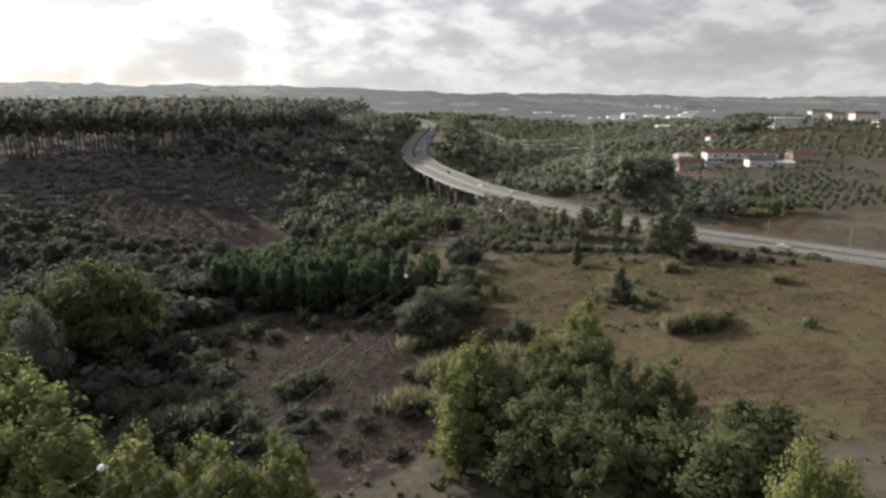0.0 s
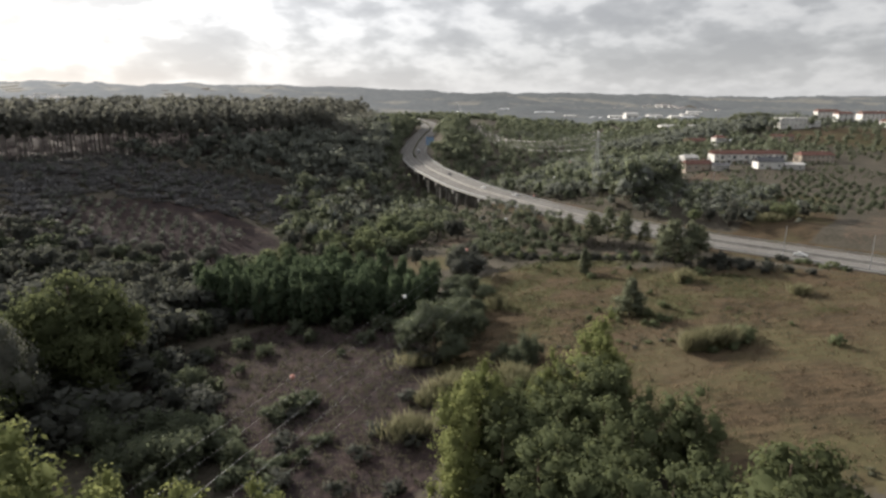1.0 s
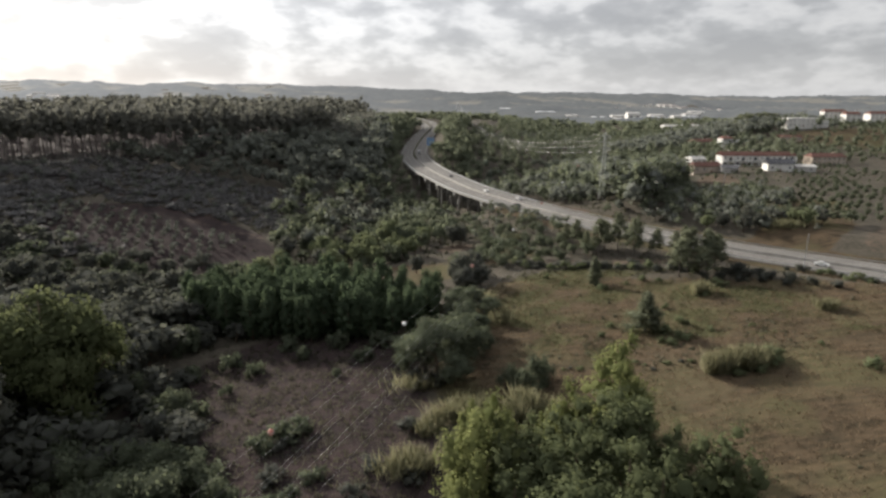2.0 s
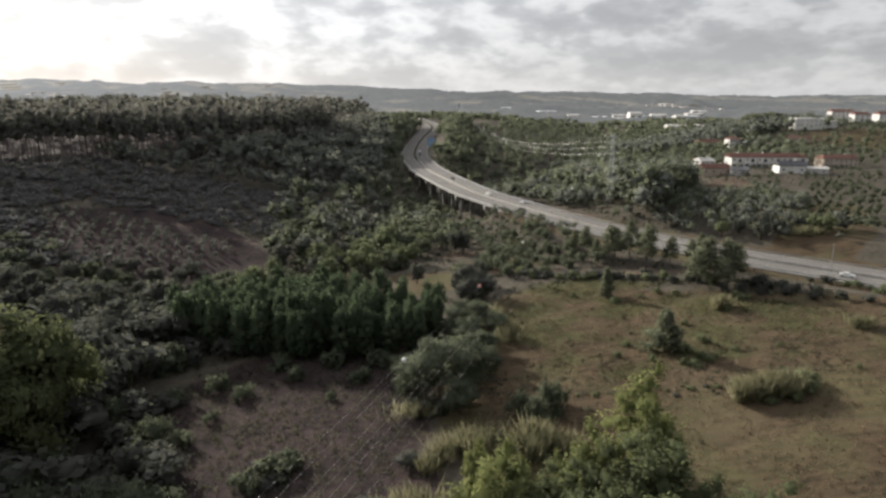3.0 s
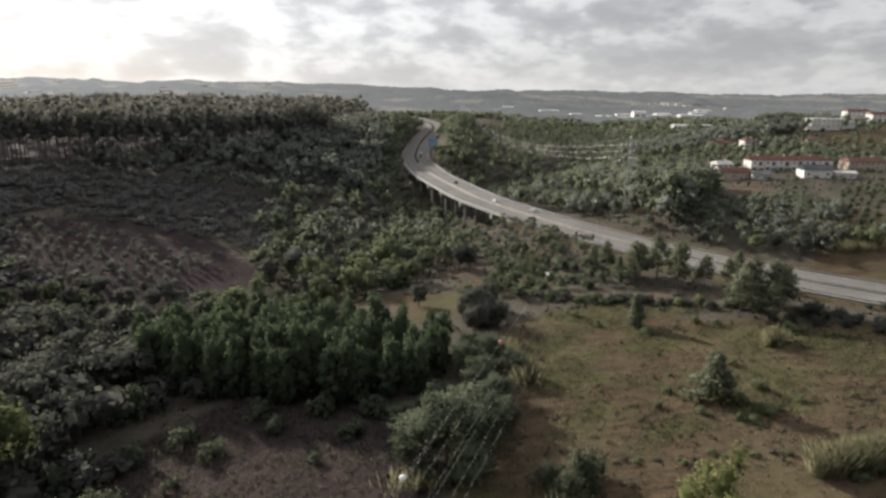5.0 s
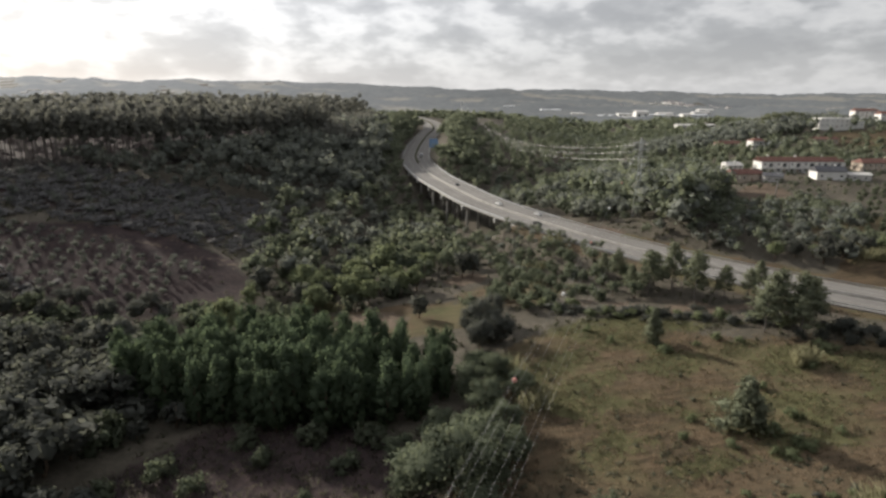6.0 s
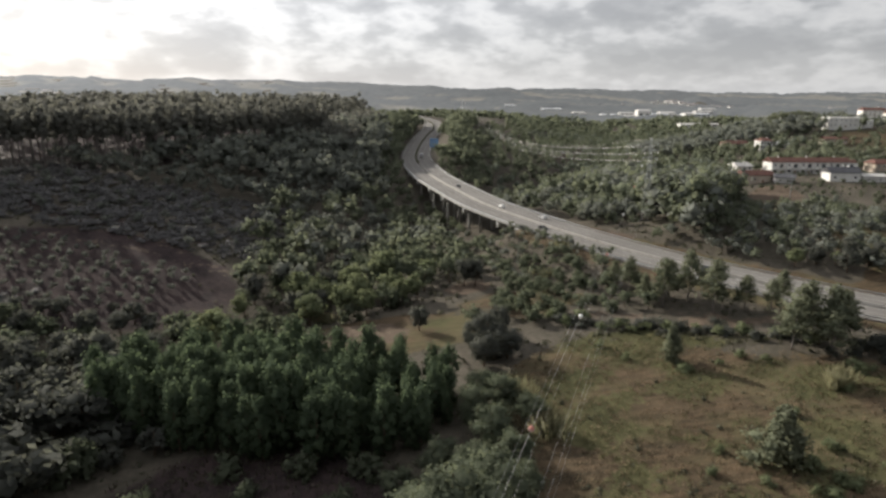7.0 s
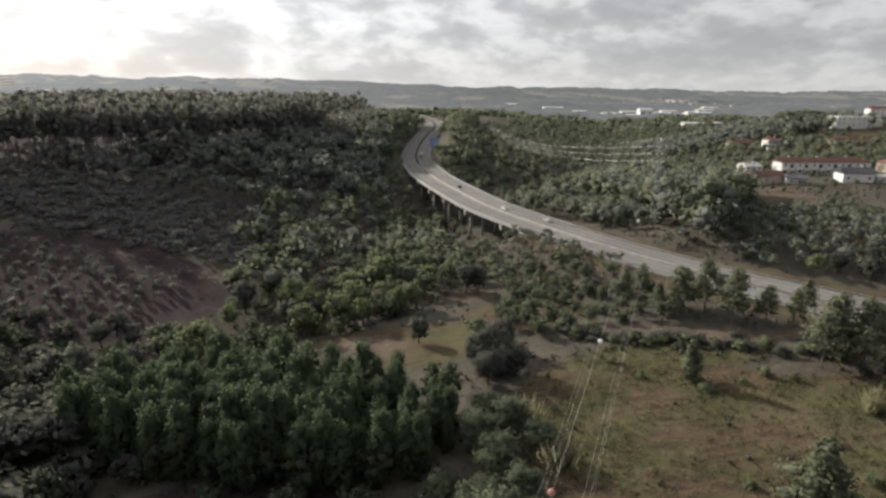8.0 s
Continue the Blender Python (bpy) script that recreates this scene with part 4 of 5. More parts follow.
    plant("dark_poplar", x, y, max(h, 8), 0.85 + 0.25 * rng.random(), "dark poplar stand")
# the large tree and bushes between stand and field
for x, y, h, wide in ((5, 158, 17, 1.25), (12, 163, 14, 1.2), (-2, 161, 11, 1.2), (9, 152, 9.5, 1.3), (17, 196, 9.5, 1.1), (21, 190, 8.5, 1.1), (13, 201, 9, 1.1), (16, 176, 9, 1.1), (9, 175, 9, 1.2), (13, 184, 9.5, 1.2), (3, 178, 8.5, 1.2), (7, 170, 9, 1.2), (17, 168, 8, 1.1), (11, 192, 10, 1.2), (-4, 172, 7, 1.2)):
    plant("big_olive", x, y, h, wide)
for x, y, h in ((26, 148, 8.5), (23, 143, 8), (29, 151, 6.5), (21, 148, 7)):
    plant("pale_shrub", x, y, h, 0.75)
# large grey-green trees on the near valley floor
for x, y, h in ((-43, 113, 13), (-50, 114, 12), (-54, 127, 10), (-46, 125, 10.5), (-62, 122, 10), (-40, 121, 9), (-57, 116, 9.5), (-68, 130, 11), (-48, 116, 8.5), (-56, 152, 8.5), (-66, 158, 8), (-74, 112, 10), (-34, 116, 7)):
    plant("pale_shrub", x, y, h, 0.95, "bushes on the valley floor")
for x, y, h, wide in ((17, 226, 13, 0.95), (20, 233, 10.5, 1.0), (15, 218, 10, 1.0), (21, 221, 9, 1.2), (13, 228, 9, 1.0), (18, 240, 8, 1.0)):
    plant("dark_oak", x, y, h, wide)
plant("oak", -0.6, 247, 9.0, 0.95)
for x, y in ((16, 224), (18, 221), (19, 229), (15, 230), (4, 154), (10, 157), (0, 157)):
    plant("dark_bush", x, y, 4.5, 1.2)
for x, y, h in ((15, 286, 12.5), (18.5, 285, 11.5)):
    plant("oak", x, y, h, 0.8)
# lone trees in the field
plant("field_pine", 57, 210, 9.5, 0.85)
plant("field_pine", 59.5, 171, 10.8, 1.3)
plant("shrub", 58, 205, 2.6, 1.6)
plant("shrub", 67, 163.5, 2.4, 1.7)
plant("shrub", 63, 161.5, 2.0, 1.8)
plant("shrub", 84, 192, 2.6, 1.8)
plant("shrub", 92, 198, 3.0, 1.8)
for x, y, h in ((97, 139, 3.4), (66, 165, 2.4), (61, 163, 2.0), (94, 152, 1.6), (52, 176, 2), (72, 208, 2.6), (76, 205, 2.2), (66, 206, 1.8), (48, 214, 2.2), (44, 222, 2.4), (70, 184, 2.2), (85, 166, 1.6)):
    plant("bush", x, y, h, 1.0)
# pines by the road
for x, y, h in ((68.5, 245, 14.5), (75.5, 245, 14.5), (78.5, 236, 15), (72, 250, 11), (86, 234, 10), (63, 258, 11), (60, 263, 9), (92, 232, 9), (97, 236, 10), (65, 250, 9)):
    plant("pine", x, y, h, 0.95, "pines beside the motorway")
for x, y, h in ((88, 212, 15), (93, 209, 14.5), (84, 209, 11.5), (97, 212, 12), (90.5, 205, 10.5)):
    plant("pine", x, y, h, 1.12, "pines beside the motorway")
for x, y, h in ((101.5, 204, 6.5), (103, 201, 4), (107, 198, 4), (111, 194, 4), (115, 190, 3.5), (120, 186, 3.2), (106, 202, 3.6), (98, 207, 4), (95, 204, 3.5), (99, 200, 3.2), (104, 197, 3.4), (109, 192, 3.2), (101, 206, 4.2), (90, 205, 3), (113, 197, 3)):
    plant("dark_bush", x, y, h, 1.0)
# dark bushes under the pines
for k in range(46):
    f = k / 45
    x, y = 36 + 56 * f + rng.normal() * 1.2, 240 - 26 * f + rng.normal() * 2
    plant("bush" if k % 3 == 0 else "dark_bush", x, y, rng.uniform(2.0, 3.8), rng.uniform(1.0, 1.5))
# shrubs on the embankment below the abutment
for x, y in scatter(14, 286, 66, 356, 3.7, lambda x, y: x < road_x(y) - 13 and not off_road(x, y, 42) and rng.random() < 0.85):
    plant(("bush", "grey_bush", "dark_bush")[int(rng.integers(3))], x, y, rng.uniform(2.6, 5.6), 1.15, "shrubs on the embankment")
for x, y in scatter(96, 180, 142, 212, 3.4, lambda x, y: 13.5 < float(road_distance(np.array(x), np.array(y))) < 20 and y < 215 and rng.random() < 0.75):
    plant(("bush", "grey_bush", "dark_bush")[int(rng.integers(3))], x, y, rng.uniform(1.5, 3.6), 1.2, "shrubs on the embankment")
# olives and scrub between stand and motorway
for x, y in scatter(22, 244, 66, 304, 6.0, lambda x, y: off_road(x, y, 19) and x > 20 + 0.15 * (y - 244) and float(land_cover(np.array(x), np.array(y))[1]) < 0.5):
    plant("olive" if rng.random() < 0.8 else "grey_bush", x, y, rng.uniform(4.2, 6.4), 0.95, "olive trees below the motorway")
# the wooded valley
OPEN = [(-36, 234), (-38, 256), (-14, 262), (0, 276), (12, 292), (22, 296), (20, 262), (12, 236)]


def valley(x, y):
    return off_road(x, y, 17) and not inside(x, y, OPEN) and not inside(x, y, STAND) and (x > -66 - 0.1 * (y - 300) or y > 330) and not (x > 22 and y < 306)


for x, y in scatter(-66, 242, 44, 345, 8.4, valley):
    kind = ("green_oak", "olive", "grey_bush", "green_oak" if x > -30 else "oak")[int(rng.integers(4))]
    h = rng.uniform(8.5, 16) if kind != "grey_bush" else rng.uniform(6, 9)
    h = h * (0.75 if kind == "olive" else 1)
    if y > 305 and not off_road(x, y, 42):
        h = min(h, 10 - float(ground_z(x, y)))
    if h > 2:
        plant(kind, x, y, h, 1.0, "wooded valley floor")
for x, y, h in ((-14, 297, 16), (-12, 301, 14), (-18, 299, 14), (-36, 288, 11), (-42, 284, 10), (-46, 290, 10), (-33, 281, 9)):
    plant("green_oak", x, y, h, 0.9, "wooded valley floor")
for x, y in scatter(-70, 345, 120, 470, 9.6, lambda x, y: off_road(x, y, 8) and x > creek(y) - 75 and x < 95 + 0.0 * y):
    h = rng.uniform(8.5, 17)
    if not off_road(x, y, 34):
        h = min(h, (6 if x < road_x(y) else 9) - float(ground_z(x, y)))
    if h > 3:
        plant("green_oak" if rng.random() < 0.5 else "oak", x, y, h, 1.05, "wooded valley floor")


# the shaded slope
def shade_side(x, y):
    plot = inside(x, y, [(-160, 300), (-150, 268), (-92, 258), (-66, 285), (-62, 306), (-110, 322), (-158, 322)])
    brown = inside(x, y, [(-62, 186), (-20, 190), (0, 160), (0, 130), (-20, 110), (-38, 126), (-56, 150)])
    return not plot and not brown and not inside(x, y, STAND) and x < creek(y) + 8 and not (y > 247 and -155 < x < -58)


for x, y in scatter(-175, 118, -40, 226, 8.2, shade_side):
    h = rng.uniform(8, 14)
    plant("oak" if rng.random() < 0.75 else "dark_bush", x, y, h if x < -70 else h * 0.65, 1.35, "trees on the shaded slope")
for x, y, h in ((-66, 186, 7.6), (-64, 190, 6), (-56, 147, 6), (-50, 150, 5.6), (-62, 152, 6), (-48, 124, 8.5), (-43, 126, 8), (-54, 121, 8), (-38, 122, 7), (-50, 130, 7.5), (-60, 128, 8), (-27, 136, 6), (-24, 139, 4.6), (-31, 133, 5), (-33, 110, 6), (-26, 106, 5), (-22, 116, 4), (-42, 170, 5), (-30, 176, 4.5), (-50, 176, 6), (-14, 172, 5), (-22, 182, 6), (-36, 184, 6), (-58, 170, 5), (-10, 180, 6), (-46, 160, 3.4), (-20, 164, 2.6)):
    plant("grey_bush", x, y, h, 1.0, "bushes on the valley floor")
# the scrub between the pine wood and the plot
PLOT = [(-158, 316), (-150, 268), (-92, 258), (-62, 285), (-60, 310), (-100, 320)]
heath = scatter(-250, 250, -56, 400, 4.7, lambda x, y: x < creek(y) - 36 and uphill(x, y) < 2 and not inside(x, y, PLOT) and (y > 318 or x < -120))
woods("heath", heath, np.clip(rng.normal(3.6, 1.3, len(heath)), 1.8, 8), mound, LEAF_SLOPE, "dark low heath and scrub below the pine wood", "scrub")
for x, y in scatter(-235, 318, -58, 398, 13, lambda x, y: x < creek(y) - 40 and uphill(x, y) < -1 and not inside(x, y, PLOT)):
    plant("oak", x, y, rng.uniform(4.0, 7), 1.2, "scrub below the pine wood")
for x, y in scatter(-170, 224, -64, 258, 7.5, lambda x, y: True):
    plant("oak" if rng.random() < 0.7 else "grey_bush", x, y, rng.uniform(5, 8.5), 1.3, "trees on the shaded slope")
# rows of young bushes on the plot
for i in range(26):
    for j in range(9):
        x, y = -172 + i * 4.7 + j * 1.9 + rng.normal() * 0.45, 300 - j * 6.2 + i * 0.35 + rng.normal() * 0.5
        if rng.random() < 0.93 and inside(x, y, [(-176, 302), (-150, 258), (-88, 258), (-78, 292), (-104, 305), (-130, 303)]):
            plant("dark_bush", x, y, rng.uniform(3.3, 4.4), 0.9, "rows of young bushes on the plot")
# pine wood on the hill: the front trees one by one, the rest as woods
front = scatter(-262, 300, -62, 580, 5.6, lambda x, y: 0 < uphill(x, y) < 26)
front.sort(key=lambda p: uphill(*p))
for x, y in front[:265]:
    plant("tall_pine", x, y, rng.uniform(23, 31), rng.uniform(0.62, 0.85), "pine wood on the hill")
back = front[265:] + scatter(-400, 300, 10, 1000, 11.5, lambda x, y: uphill(x, y) > 26 and x < creek(y) - 105 and off_road(x, y, 15) and x < 20 and not inside(x, y, [(-75, 868), (0, 868), (8, 1015), (-75, 1015)]))
tall = np.clip(rng.normal(26, 4.2, len(back)), 18, 34)
tall = np.where([off_road(x, y, 75) or y < 560 for x, y in back], tall, tall * 0.62)
woods("pine_wood", back, tall, far_pine, LEAF_HAZED_PINE, "dark dense pine wood on the hill")
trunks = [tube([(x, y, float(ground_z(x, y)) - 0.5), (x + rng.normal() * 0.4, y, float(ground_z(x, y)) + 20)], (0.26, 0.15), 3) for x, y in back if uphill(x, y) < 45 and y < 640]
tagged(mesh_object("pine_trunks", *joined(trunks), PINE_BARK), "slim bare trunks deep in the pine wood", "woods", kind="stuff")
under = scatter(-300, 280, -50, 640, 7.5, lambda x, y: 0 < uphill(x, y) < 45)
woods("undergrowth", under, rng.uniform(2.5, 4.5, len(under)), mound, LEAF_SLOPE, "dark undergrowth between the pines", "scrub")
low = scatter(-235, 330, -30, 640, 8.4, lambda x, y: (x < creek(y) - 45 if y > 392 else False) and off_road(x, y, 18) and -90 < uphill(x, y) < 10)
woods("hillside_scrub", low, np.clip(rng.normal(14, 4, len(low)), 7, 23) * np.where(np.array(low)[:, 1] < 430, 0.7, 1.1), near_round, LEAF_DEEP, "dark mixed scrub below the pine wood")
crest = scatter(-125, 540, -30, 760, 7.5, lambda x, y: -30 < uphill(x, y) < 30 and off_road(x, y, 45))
woods("crest_trees", crest, rng.uniform(15, 23, len(crest)), near_round, LEAF_HAZED_PINE, "mixed trees on the crest beside the motorway")
GAP = [(-75, 868), (0, 868), (8, 1015), (-75, 1015)]
beside = scatter(-60, 455, 75, 960, 7.5, lambda x, y: off_road(x, y, 14.5 if x < road_x(y) else 17) and not off_road(x, y, 52) and (y > 520 or x < road_x(y) - 20) and not (x > road_x(y) and 600 < y < 745 and not off_road(x, y, 30)) and not inside(x, y, GAP))
woods("roadside_woods", beside, np.where(np.array(beside)[:, 1] < 560, rng.uniform(7, 11, len(beside)), rng.uniform(12, 19, len(beside))), far_round, LEAF_WOODS, "dense trees close beside the motorway")
# woods beyond the motorway
TERRACE_GARDENS = [(170, 392), (285, 400), (300, 480), (175, 478)]
ORCHARD = [(158, 280), (190, 325), (228, 382), (290, 384), (300, 260), (235, 215)]
right = scatter(30, 262, 330, 470, 5.6, lambda x, y: off_road(x, y, 21) and x > 76 and not inside(x, y, TERRACE_GARDENS) and not inside(x, y, ORCHARD) and x < 182 + 0.5 * np.maximum(y - 300, 0)
                and not inside(x, y, [(60, 332), (84, 340), (98, 322), (88, 306), (76, 310)]) and float(road_distance(np.array(x), np.array(y))) < 130 )
for x, y in right:
    beyond = x - 107 - 0.6 * (y - 304)       # metres past the tall clump's edge
    h = rng.uniform(5.0, 9.0) if beyond > 0 else rng.uniform(16, 23) if x > 98 and y > 296 else rng.uniform(6, 13)
    if not inside(x, y, [(150, 350), (172, 345), (208, 404), (178, 424)]):
        plant("green_oak" if rng.random() < 0.5 else "oak", x, y, h, 1.1, "trees beyond the motorway")
valley_far = scatter(40, 470, 420, 1100, 11, lambda x, y: off_road(x, y, 24) and x > creek(y) - 150 and not inside(x, y, [(180, 380), (310, 380), (330, 520), (320, 660), (480, 640), (560, 760), (560, 500), (420, 420)]))
pale = [p for k, p in enumerate(valley_far) if np.sin(p[0] / 23 + 2 * np.sin(p[1] / 31)) + rng.normal() * 0.5 > 0.75]
deep = [p for p in valley_far if p not in pale]
woods("valley_woods", deep, rng.uniform(8, 15, len(deep)), far_round, LEAF_WOODS, "dense green woods along the far valley")
woods("pale_woods", pale, rng.uniform(8, 13, len(pale)), far_round, LEAF_PALE, "paler grey-green trees among the valley woods")
slope = scatter(250, 470, 640, 800, 10.5, lambda x, y: rng.random() < 0.7 and not inside(x, y, [(362, 632), (428, 632), (430, 690), (362, 690)]) and not inside(x, y, [(248, 545), (304, 540), (312, 640), (262, 640)]))
woods("hillside_trees", slope, rng.uniform(6, 11, len(slope)), far_round, LEAF_WOODS, "scattered trees between the hillside houses")
ridge_wood = scatter(225, 640, 450, 750, 9, lambda x, y: not inside(x, y, [(365, 630), (450, 630), (450, 690), (365, 690)]))
woods("ridge_wood", ridge_wood, rng.uniform(11, 19, len(ridge_wood)), far_round, LEAF_DEEP, "dark wood along the hilltop ridge")
far = scatter(-900, 1030, 1300, 1400, 32, lambda x, y: rng.random() < 0.8 and abs(x) < 0.9 * y and off_road(x, y, 30))
woods("far_woods", far, rng.uniform(9, 15, len(far)), far_patch, LEAF_WOODS, "far dark woods on rolling land")
for x, y in scatter(168, 372, 300, 456, 5.2, lambda x, y: rng.random() < 0.7 and not inside(x, y, [(176, 424), (262, 414), (264, 432), (178, 442)]) and not inside(x, y, [(150, 352), (192, 352), (196, 400), (150, 400)])):
    plant("olive" if rng.random() < 0.4 else "bush", x, y, rng.uniform(1.4, 3.8), 1.1, "gardens below the terrace")
# orchard rows on the slope
for i in range(14):
    for j in range(14):
        x, y = 172 + i * 7.5 - j * 3.2 + rng.normal() * 0.6, 262 + j * 8.6 + i * 3.0 + rng.normal() * 0.6
        if off_road(x, y, 30) and inside(x, y, ORCHARD):
            plant("olive", x, y, rng.uniform(3.4, 5.0), 1.0, "orchard rows on the slope")
for x, y, h in ((138, 257, 6), (141, 259, 5.5), (122, 272, 3), (127, 268, 3.4), (112, 283, 3.2), (132, 264, 3), (106, 290, 3.4), (154, 248, 4)):
    plant("dark_bush", x, y, h, 1.1)
# flat-topped pines by the white building
for x, y, h in ((352, 690, 17), (364, 700, 18), (378, 712, 17), (392, 716, 17), (344, 676, 15)):
    plant("umbrella", x, y, h, 1.3, "umbrella pines on the hilltop")
for x, y, h in ((424, 646, 9), (430, 652, 10), (384, 640, 6), (368, 644, 6), (470, 655, 11), (488, 680, 9), (508, 685, 10), (476, 684, 10), (540, 688, 9), (462, 690, 11), (524, 690, 8), (556, 684, 10), (440, 640, 7), (280, 574, 9), (296, 590, 8), (262, 452, 6)):
    plant("oak", x, y, h, 1.0)



# ---- canes and grass ----
def up_normals(r, n):
    return np.repeat(unit(r.normal(size=(n, 3)) * 0.35 + (-0.3, 0.2, 0.9)), 4, axis=0)


def reed_clump(x, y, wide, deep, height, n=420):
    r = np.random.default_rng(int(x * 13 + y * 7))
    q = blades(r, n, wide / 2, deep / 2, height, 0.085)
    ob = quad_object("cane_clump", q, REED, normals=up_normals(r, len(q)))
    ob.matrix_basis = pose(x, y, float(ground_z(x, y)) - 0.1, 0, 0, r.uniform(-20, 20))
    tagged(ob, "clump of pale tall cane with feathery tops", "cane", "cane clumps", "stuff")


for x, y, w, d, h, n in ((82.5, 191.5, 1.5, 1.0, 4.4, 420), (85, 193, 1.3, 1.0, 4.0, 380), (108, 172, 2.6, 1.4, 3.6, 480), (-1, 121, 5, 2.4, 4.8, 900), (0.5, 153, 5, 2, 3.8, 600), (20, 199, 3, 2.5, 6, 500), (24, 186, 3, 2.5, 5, 400),
                         (147, 256, 5, 3, 4, 700), (153, 262, 6, 3, 4.4, 700), (160, 268, 6, 3, 4, 700), (143, 264, 5, 3, 4, 500), (151, 272, 6, 3, 4, 500), (-30, 262, 3, 2, 4, 300), (-38, 272, 4, 3, 5, 400), (4, 136, 1.9, 1.5, 4.4, 330), (7.5, 137, 1.9, 1.5, 5.2, 330), (11, 135, 1.9, 1.5, 5, 330), (9.5, 139.5, 1.9, 1.5, 4.6, 330), (13.5, 138, 1.9, 1.5, 5.4, 330), (2, 133, 1.9, 1.5, 4, 330), (19, 135, 1.9, 1.5, 5.6, 330), (22, 137.5, 1.9, 1.5, 5.8, 330), (24.5, 135, 1.9, 1.5, 5, 330), (21, 132.5, 1.9, 1.5, 4.6, 330), (28, 133.5, 1.9, 1.5, 4.4, 330), (16, 132, 1.9, 1.5, 4, 330), (52, 300, 4, 3, 3, 300), (44, 286, 4, 3, 3, 300)):
    reed_clump(x, y, w, d, h, n)
for x, y, h in ((66, 146.2, 4.4), (68.5, 146.6, 5.0), (71, 146.8, 5.2), (73.5, 146.6, 5.0), (75.5, 146, 4.2)):
    plant("cane_bush", x, y, h, 0.8, "cane hedge in the field")
for k in range(10):
    reed_clump(64.8 + 1.2 * k, 145.3 + 0.5 * math.sin(k * 1.9), 1.1, 1.3, 4.6 + 0.6 * math.sin(k * 0.3), 420)
for x, y, h in ((64, 169, 3.2), (55, 166, 2.2), (70, 173, 2.8), (75, 167, 1.8), (48, 170, 2.0), (79.5, 147.5, 4.6), (77, 148.5, 4.4), (79, 145.5, 3.4), (75, 142.8, 2.6), (70, 142.6, 2.2)):
    plant("shrub", x, y, h, 1.2)
# a weedy ditch across the field
for k in range(30):
    x = 22 + 2.2 * k + rng.normal()
    plant("bush" if k % 3 else "dark_bush", x, 153.5 - 0.05 * (x - 22) + rng.normal() * 0.8, rng.uniform(0.5, 1.2), 1.8, "weeds along the ditch")
for k in range(16):
    plant("grey_bush" if k % 4 == 0 else "dark_bush", rng.uniform(-34, 3), rng.uniform(102, 136), rng.uniform(2.0, 4.2), 1.3, "bushes on the valley floor")
set_all()


def tufts(name, x0, y0, x1, y1, n, channel, height, material, label):
    r = np.random.default_rng(n)
    p = np.stack([r.uniform(x0, x1, n), r.uniform(y0, y1, n)], -1)
    cover = land_cover(p[:, 0], p[:, 1])[channel]
    p = p[(cover > r.uniform(0.1, 1.0, n)) & (road_distance(p[:, 0], p[:, 1]) > 14)]
    g = ground_z(p[:, 0], p[:, 1])
    k = 5
    q = blades(r, len(p) * k, 0.45, 0.45, height, 0.10)
    q += np.repeat(np.concatenate([p, g[:, None]], -1), k, axis=0)[:, None, :]
    tagged(quad_object(name, q, material, normals=up_normals(r, len(q))), label, "grass", kind="stuff")


def hummocks():
    """Tussocks over the dry field."""
    r = np.random.default_rng(5)
    p = np.stack([r.uniform(10, 150, 2600), r.uniform(100, 232, 2600)], -1)
    dry, soil, green, brown = land_cover(p[:, 0], p[:, 1])
    thick = np.sin(p[:, 0] / 6 + 2 * np.sin(p[:, 1] / 9)) * np.sin(p[:, 1] / 4 + np.sin(p[:, 0] / 11))
    p = p[(soil < 0.4) & (dry > 0.5) & (thick > r.uniform(-0.6, 1.5, 2600)) & (road_distance(p[:, 0], p[:, 1]) > 15)]
    low_end = np.stack([r.uniform(16, 95, 220), 160 + r.normal(size=220) * 8], -1)
    grassy = land_cover(p[:, 0], p[:, 1])[2]
    for name, material, part_of, label in (("weed_tussocks", WEED, p[grassy >= 0.45], "rough green tussocks on the field"), ("brown_tussocks", SCRUB, low_end, "rough dark weeds at the lower end of the field")):
        woods(name, part_of, r.uniform(2.0, 5, len(part_of)), lambda q: leaves(q, [(0, 0, 0.0)], [(2.3, 2.3, 0.42)], 12, 0.55, 0.9), material, label, "grass")


def low_scrub():
    """Knee-high scrub wherever the land is neither field nor soil."""
    r = np.random.default_rng(21)
    p = np.stack([r.uniform(-180, 120, 6000), r.uniform(85, 340, 6000)], -1)
    dry, soil, green, brown = land_cover(p[:, 0], p[:, 1])
    thick = np.sin(p[:, 0] / 7 + 2 * np.sin(p[:, 1] / 11)) * np.sin(p[:, 1] / 6)
    p = p[(soil < 0.4) & (np.maximum(dry, brown) < r.uniform(0.1, 1.05, 6000)) & (thick > r.uniform(-1.2, 0.6, 6000)) & (road_distance(p[:, 0], p[:, 1]) > 15)]
    woods("low_scrub", p, r.uniform(3, 9, len(p)), lambda q: leaves(q, [(0, 0, 0.4)], [(1.3, 1.3, 0.9)], 9, 0.5, 0.6), SCRUB, "knee-high olive-brown scrub on the slopes", "scrub")


low_scrub()
hummocks()
tufts("dry_grass", 0, 92, 160, 228, 13000, 0, 0.45, STRAW, "tall dry straw-coloured grass over the field")
tufts("rank_grass", -66, 104, 6, 192, 5000, 3, 0.7, SCRUB, "rank brown and green growth on the valley floor")
tufts("weeds", 20, 150, 125, 250, 9000, 2, 0.5, WEED, "green weeds among the dry grass")


# ---- the power line ----
PYLON = Vector((96, 338, 0))
PYLON.z = float(ground_z(96, 338))
WAY = Vector((12.5, 29.5, 0)).normalized()      # along the line
ACROSS = Vector((WAY.y, -WAY.x, 0))
